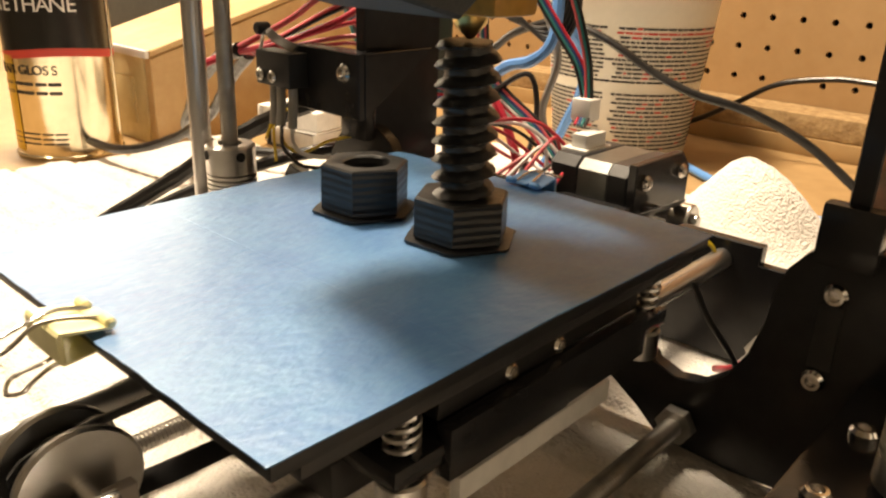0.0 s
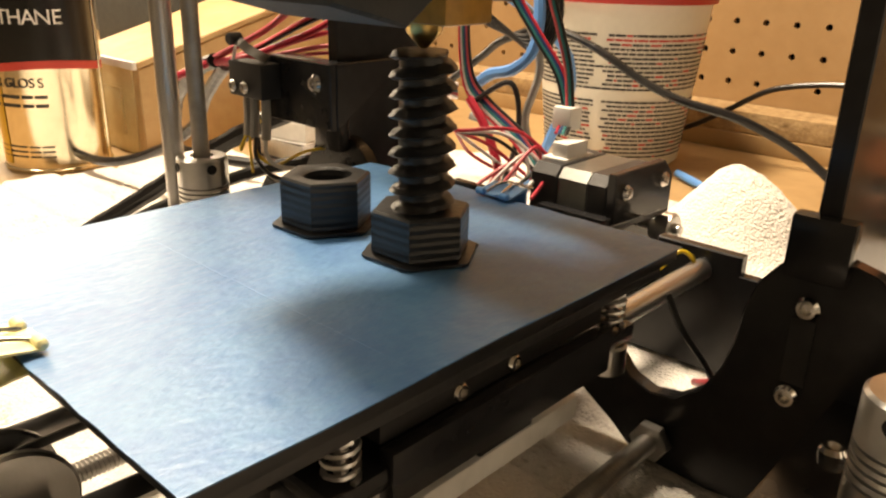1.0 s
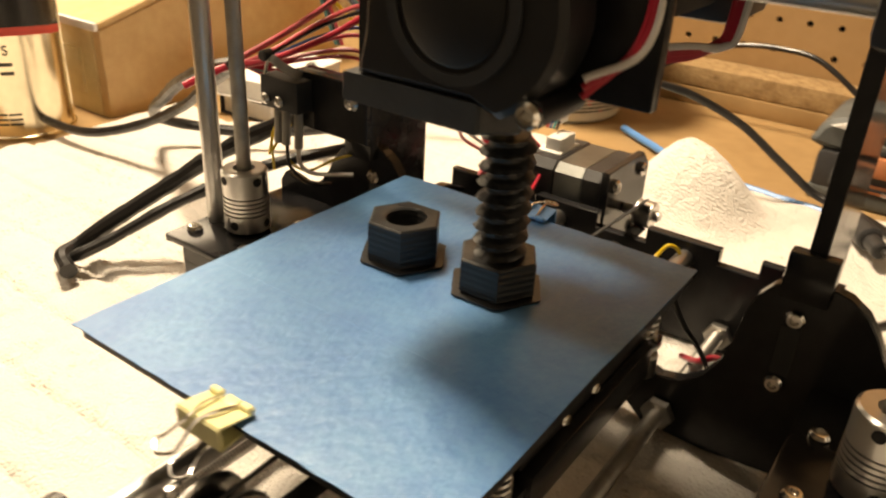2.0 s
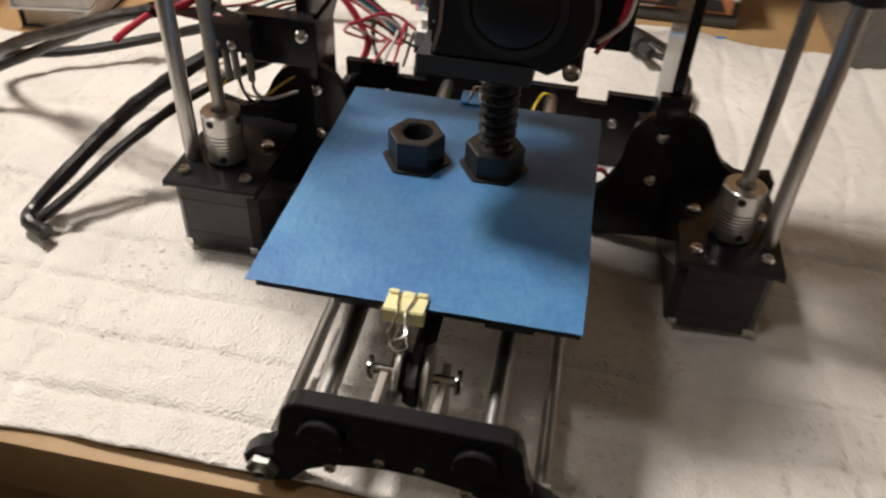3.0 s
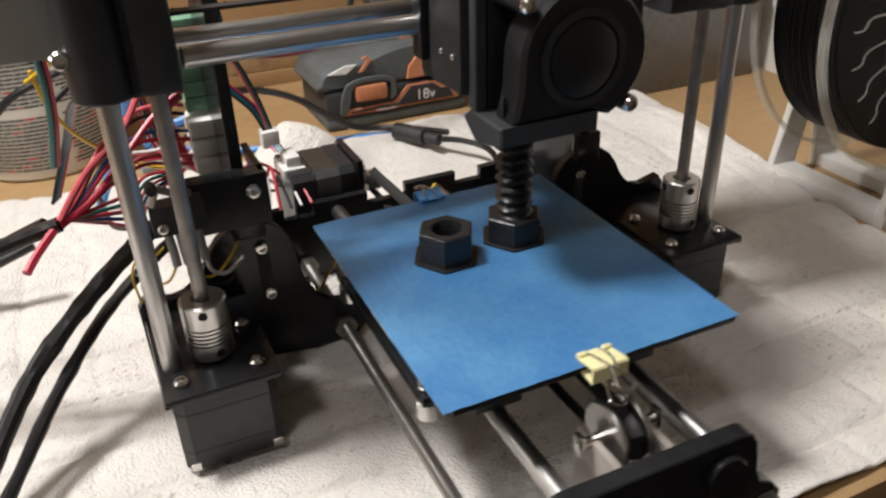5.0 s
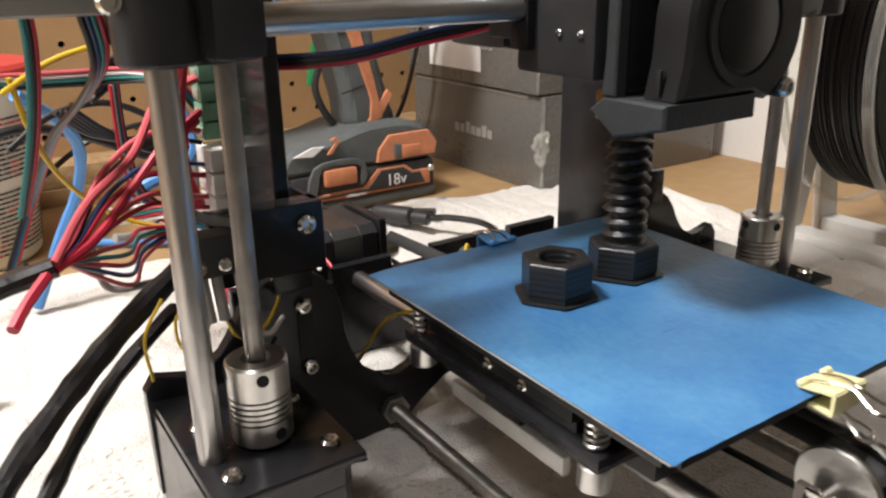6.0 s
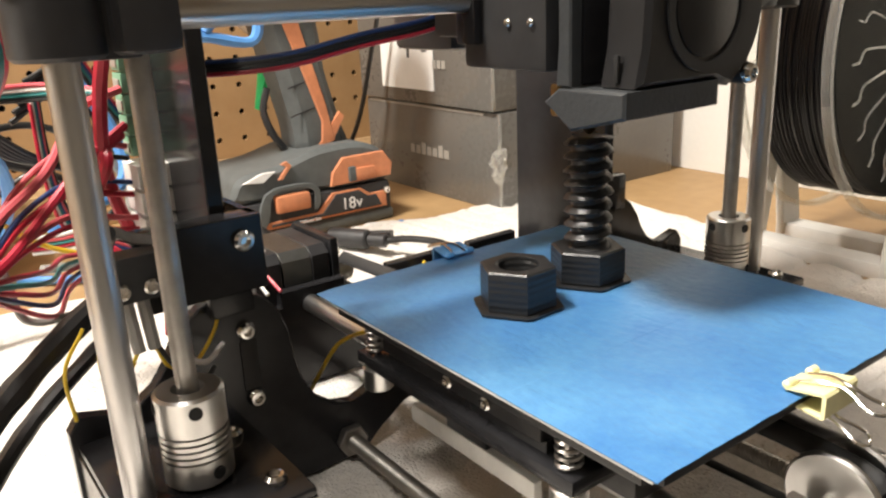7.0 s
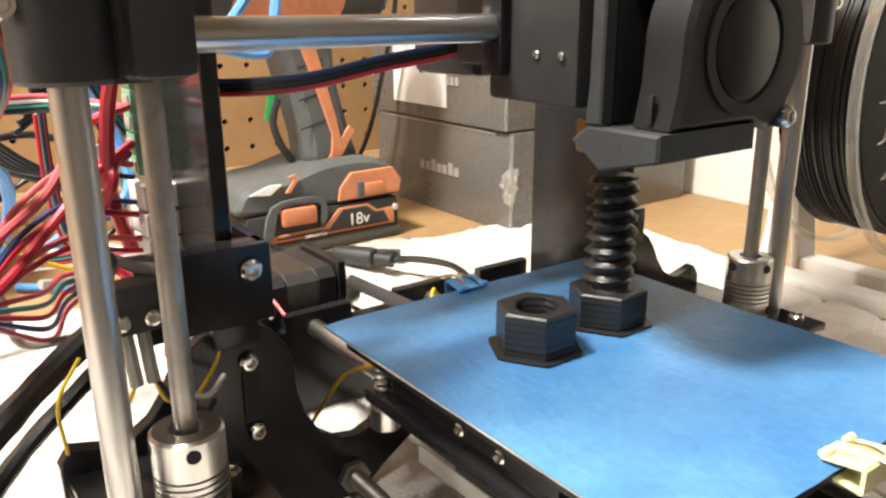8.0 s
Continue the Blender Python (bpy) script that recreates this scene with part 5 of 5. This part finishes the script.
def spool():
    """Clear spool of black filament on a white A-frame stand; its axle runs along y."""
    cx, cz, R = 0.335, 0.134, 0.106
    ob = thing("filament_spool", "clear plastic spool wound with black filament", "filament spool", (cx, 0.092, cz))
    for y, out in ((-0.034, -1), (0.017, 1)):
        prof = [(0.026, 0), (R - 0.004, 0), (R, 0.0006), (R, 0.0030), (R - 0.004, 0.0030), (0.026, 0.0030), (0.026, 0)]
        fl = part("flange", bm_lathe(prof, 72, pose(0, y + 0.0030, 0, 90, 0, 0)), "clear", ob, "clear plastic flange")
        part("rim_bead", bm_lathe([(R - 0.002, -0.001), (R + 0.001, -0.001), (R + 0.001, 0.0042), (R - 0.002, 0.0042), (R - 0.002, -0.001)], 72, pose(0, y + 0.0030, 0, 90, 0, 0)), "clear_rib", fl)
        for k in range(24):
            a = 2 * math.pi * k / 24
            ca, sa = math.cos(a), math.sin(a)
            part("rib", bm_tube([(0.050 * ca, y + 0.0015 + out * 0.003, 0.050 * sa), (0.074 * ca, y + 0.0015 + out * 0.003, 0.074 * sa), (0.079 * math.cos(a + 0.08), y + 0.0015 + out * 0.003, 0.079 * math.sin(a + 0.08)),
                                 (0.086 * math.cos(a + 0.08), y + 0.0015 + out * 0.003, 0.086 * math.sin(a + 0.08))], 0.0007, 6, 3), "clear_rib", fl)
    for o in ob.children_recursive:
        o.visible_shadow = False
    turns = 25
    for k in range(turns):
        y, r = -0.0290 + 0.0450 * (k + 0.5) / turns, 0.0935 + 0.0012 * noise.noise((k * 0.9, 0, 0))
        ringp = [(r - 0.0010 + 0.0010 * math.cos(b), 0.0010 * math.sin(b)) for b in [2 * math.pi * j / 7 for j in range(8)]]
        part("winding", bm_lathe(ringp, 56, pose(0, y, 0, 90 + 0.6 * math.sin(k * 1.7), 0, 0)), "filament", ob, "winding of black filament")
    part("winding_core", bm_lathe([(0.030, -0.0155), (0.0915, -0.0155), (0.0915, 0.0295), (0.030, 0.0295), (0.030, -0.0155)], 56, pose(0, 0, 0, 90, 0, 0)), "winding_side", ob)
    part("hub", bm_lathe([(0.022, -0.022), (0.027, -0.022), (0.027, 0.036), (0.022, 0.036), (0.022, -0.022)], 36, pose(0, 0, 0, 90, 0, 0)), "clear", ob)
    st = thing("spool_stand", "white plastic A-frame stand holding the filament spool", "spool stand", (cx, 0.092, BENCH))
    hub = cz - BENCH
    for y in (-0.041, 0.053):
        for s in (-1, 1):
            leg = [(s * 0.004, hub + 0.010), (s * 0.032, 0.012), (s * 0.032, 0.0), (s * 0.012, 0.0), (-s * 0.008, hub - 0.020)]
            part("leg", bm_prism(leg, 0.006, 0.0008, "y", y - 0.003), "white_plastic", st)
    for s in (-1, 1):
        part("foot", bm_box(s * 0.022 - 0.0095, s * 0.022 + 0.0095, -0.045, 0.057, 0.0, 0.010, 0.0012), "white_plastic", st)
    part("axle", bm_rod((0, -0.047, hub), (0, 0.059, hub), 0.0085, 24), "white_plastic", st)


spool()


def bucket(at):
    ob = thing("joint_compound_bucket", "white plastic bucket covered in small print with a red lid", "bucket", at)
    h, rb, rt = 0.128, 0.0535, 0.0665
    part("bucket_wall", bm_lathe([(0, 0.001), (rb - 0.003, 0.0), (rb, 0.003), (rt, h), (rt - 0.002, h), (rb - 0.002, 0.004), (0, 0.004)], 64), "bucket", ob)
    part("lid", bm_lathe([(rt - 0.001, h - 0.006), (rt + 0.003, h - 0.006), (rt + 0.0035, h + 0.002), (rt + 0.001, h + 0.005), (0, h + 0.004)], 64), "red_lid", ob, "red snap-on lid")

    def ribs(mat, pick, name, label):
        bm = bmesh.new()
        for row in range(29):
            z = 0.010 + row * 0.0032
            r = rb + (rt - rb) * z / h + 0.0003
            a = -2.35
            while a < 0.75:
                w = random.uniform(0.03, 0.13)
                red = (random.random() < 0.10) or row in (27,)
                if not (-1.30 < a < -1.22) and not (-1.30 < a + w < -1.22) and red == pick and row not in (14, 15):
                    n = max(2, int(w / 0.03))
                    lo = [bm.verts.new((r * math.cos(a + w * k / n), r * math.sin(a + w * k / n), z)) for k in range(n + 1)]
                    r2 = r + 0.00018
                    hi = [bm.verts.new((r2 * math.cos(a + w * k / n), r2 * math.sin(a + w * k / n), z + 0.0016)) for k in range(n + 1)]
                    for k in range(n):
                        bm.faces.new((lo[k], lo[k + 1], hi[k + 1], hi[k]))
                a += w + random.uniform(0.006, 0.014)
        part(name, bm, mat, ob, label, smooth=False)["kind"] = "stuff"

    random.seed(11)
    ribs("ink", False, "small_print", "rows of dark small print")
    random.seed(11)
    ribs("red_ink", True, "red_print", "lines of red print")
    return ob


bucket((-0.186, 0.454, BENCH))


def can(at):
    """Tin of clear varnish: black label band with pale lettering, a red stripe, bare tin below."""
    ob = thing("varnish_can", "tin varnish can with a black band, red stripe and pale lettering", "can", at)
    r, h = 0.0355, 0.150
    part("shell", bm_lathe([(0, 0.0), (r, 0.0), (r + 0.0012, 0.0008), (r + 0.0012, 0.0026), (r, 0.0034), (r, h - 0.004), (r + 0.0010, h - 0.002), (r, h), (0, h - 0.002)], 64), "can_metal", ob)

    def band(z0, z1, bow, mat, name, d):
        bm, n = bmesh.new(), 72
        rows = [[], []]
        for k in range(n + 1):
            a = 2 * math.pi * k / n
            off = bow * math.cos(a - radians(-22)) ** 2
            for i, z in enumerate((z0, z1)):
                rows[i].append(bm.verts.new(((r + d) * math.cos(a), (r + d) * math.sin(a), z + off)))
        for k in range(n):
            bm.faces.new((rows[0][k], rows[0][k + 1], rows[1][k + 1], rows[1][k]))
        part(name, bm, mat, ob)

    band(0.074, 0.142, 0.004, "can_black", "black_band", 0.0003)
    band(0.0685, 0.074, 0.004, "red_ink", "red_stripe", 0.0004)

    def letters(words, size, z, mat, start, name):
        a = radians(start)
        for ch in words:
            if ch != " ":
                text_part(name, ch, size, pose((r + 0.0005) * math.cos(a), (r + 0.0005) * math.sin(a), z, 90, 0, math.degrees(a) + 90), mat, ob)
            a += (0.62 if ch != " " else 0.4) * size / r

    letters("POLYURETHANE", 0.0138, 0.1015, "paper", -157, "letter")
    letters("CLEAR GLOSS", 0.0090, 0.0600, "ink", -117, "letter")
    for row, z in enumerate((0.0525, 0.0465, 0.0185, 0.0150, 0.0115)):
        for k in range(6):
            a0 = -108 + k * 14
            bm = bmesh.new()
            q = [(radians(a0 + (11 + k % 3) * t / 4)) for t in range(5)]
            lo = [bm.verts.new(((r + 0.0004) * math.cos(a), (r + 0.0004) * math.sin(a), z)) for a in q]
            hi = [bm.verts.new(((r + 0.0004) * math.cos(a), (r + 0.0004) * math.sin(a), z + (0.0022 if row < 2 else 0.0011))) for a in q]
            for t in range(4):
                bm.faces.new((lo[t], lo[t + 1], hi[t + 1], hi[t]))
            part("print_bar", bm, "ink", ob)
    bm = bm_lathe([(r + 0.0004, 0.006), (r + 0.0004, 0.072)], 96)
    bmesh.ops.delete(bm, geom=[f for f in bm.faces if not (-100 < math.degrees(math.atan2(f.calc_center_median().y, f.calc_center_median().x)) < -80)], context="FACES")
    part("gold_strip", bm, "gold", ob)
    part("seam", bm_box(0.0250, 0.0262, 0.0248, 0.0262, 0.004, h - 0.004, 0.0004), "can_metal", ob)


can((-0.449, 0.118, BENCH))


def crate():
    """A pine box whose sides rise towards the back, under a sloping lid."""
    ob = thing("wooden_crate", "pine box with a pale end and sloping lid", "crate", (-0.418, 0.170, BENCH))
    side = [(0.0, 0.0), (0.255, 0.0), (0.255, 0.140), (0.0, 0.066)]
    part("side_board", bm_prism(side, 0.010, 0.0008, "x", -0.010), "wood", ob)
    part("side_board", bm_prism(side, 0.010, 0.0008, "x", -0.100), "wood", ob)
    part("end_board", bm_box(-0.0898, -0.0102, -0.001, 0.009, 0.0, 0.0655, 0.001), "pale_wood", ob)
    part("end_board", bm_box(-0.0898, -0.0102, 0.244, 0.254, 0.0, 0.133, 0.001), "pale_wood", ob)
    lid = [(-0.001, 0.0668), (0.256, 0.1414), (0.256, 0.1464), (-0.001, 0.0718)]
    part("lid_board", bm_prism(lid, 0.102, 0.0008, "x", -0.101), "wood", ob)
    part("lid_edge", bm_box(-0.101, 0.001, -0.0045, -0.0013, 0.0662, 0.0720, 0.0004), "paper", ob, "pale edge strip")
    part("bottom_board", bm_box(-0.0898, -0.0102, 0.0095, 0.2435, 0.0, 0.008), "wood", ob)
    part("end_panel", bm_box(-0.073, -0.026, -0.0035, -0.0008, 0.014, 0.050, 0.001), "pale_wood", ob, "raised pale panel on the end")


crate()


def book(label, at, turn, w, d, h, cover, top):
    ob = thing("book", label, "book", at)
    for nm, x0, x1, y1, z0, z1, mt in (("back_cover", -w, w, d, 0.0, 0.0012, cover), ("front_cover", -w, w, d, h - 0.0012, h, top),
                                       ("page_block", -w + 0.002, w - 0.001, d - 0.002, 0.0014, h - 0.0014, "white_edge"), ("spine", -w - 0.0012, -w - 0.0002, d, 0.0, h, cover)):
        part(nm, bm_box(x0, x1, -y1, y1, z0, z1, 0.0003), mt, ob).rotation_euler = (0, 0, radians(turn))


# lower book is added: its dark covers stand for the shadowed gap
book("dark book-shaped block added for the shadowed gap under the paperback", (-0.350, 0.284, BENCH), 4, 0.026, 0.044, 0.016, "tool_dark", "tool_dark")
book("thick white paperback resting on an added dark block", (-0.353, 0.284, BENCH + 0.0163), 10, 0.029, 0.048, 0.016, "paper", "paper")
tin = thing("grey_toolbox", "grey painted metal toolbox at the back of the bench", "toolbox", (-0.63, 0.40, BENCH))
part("box_body", bm_box(-0.09, 0.09, -0.12, 0.10, 0.0, 0.16, 0.004), "tool_grey", tin)
part("box_lid", bm_box(-0.092, 0.092, -0.122, 0.102, 0.1605, 0.20, 0.006), "tool_grey", tin)
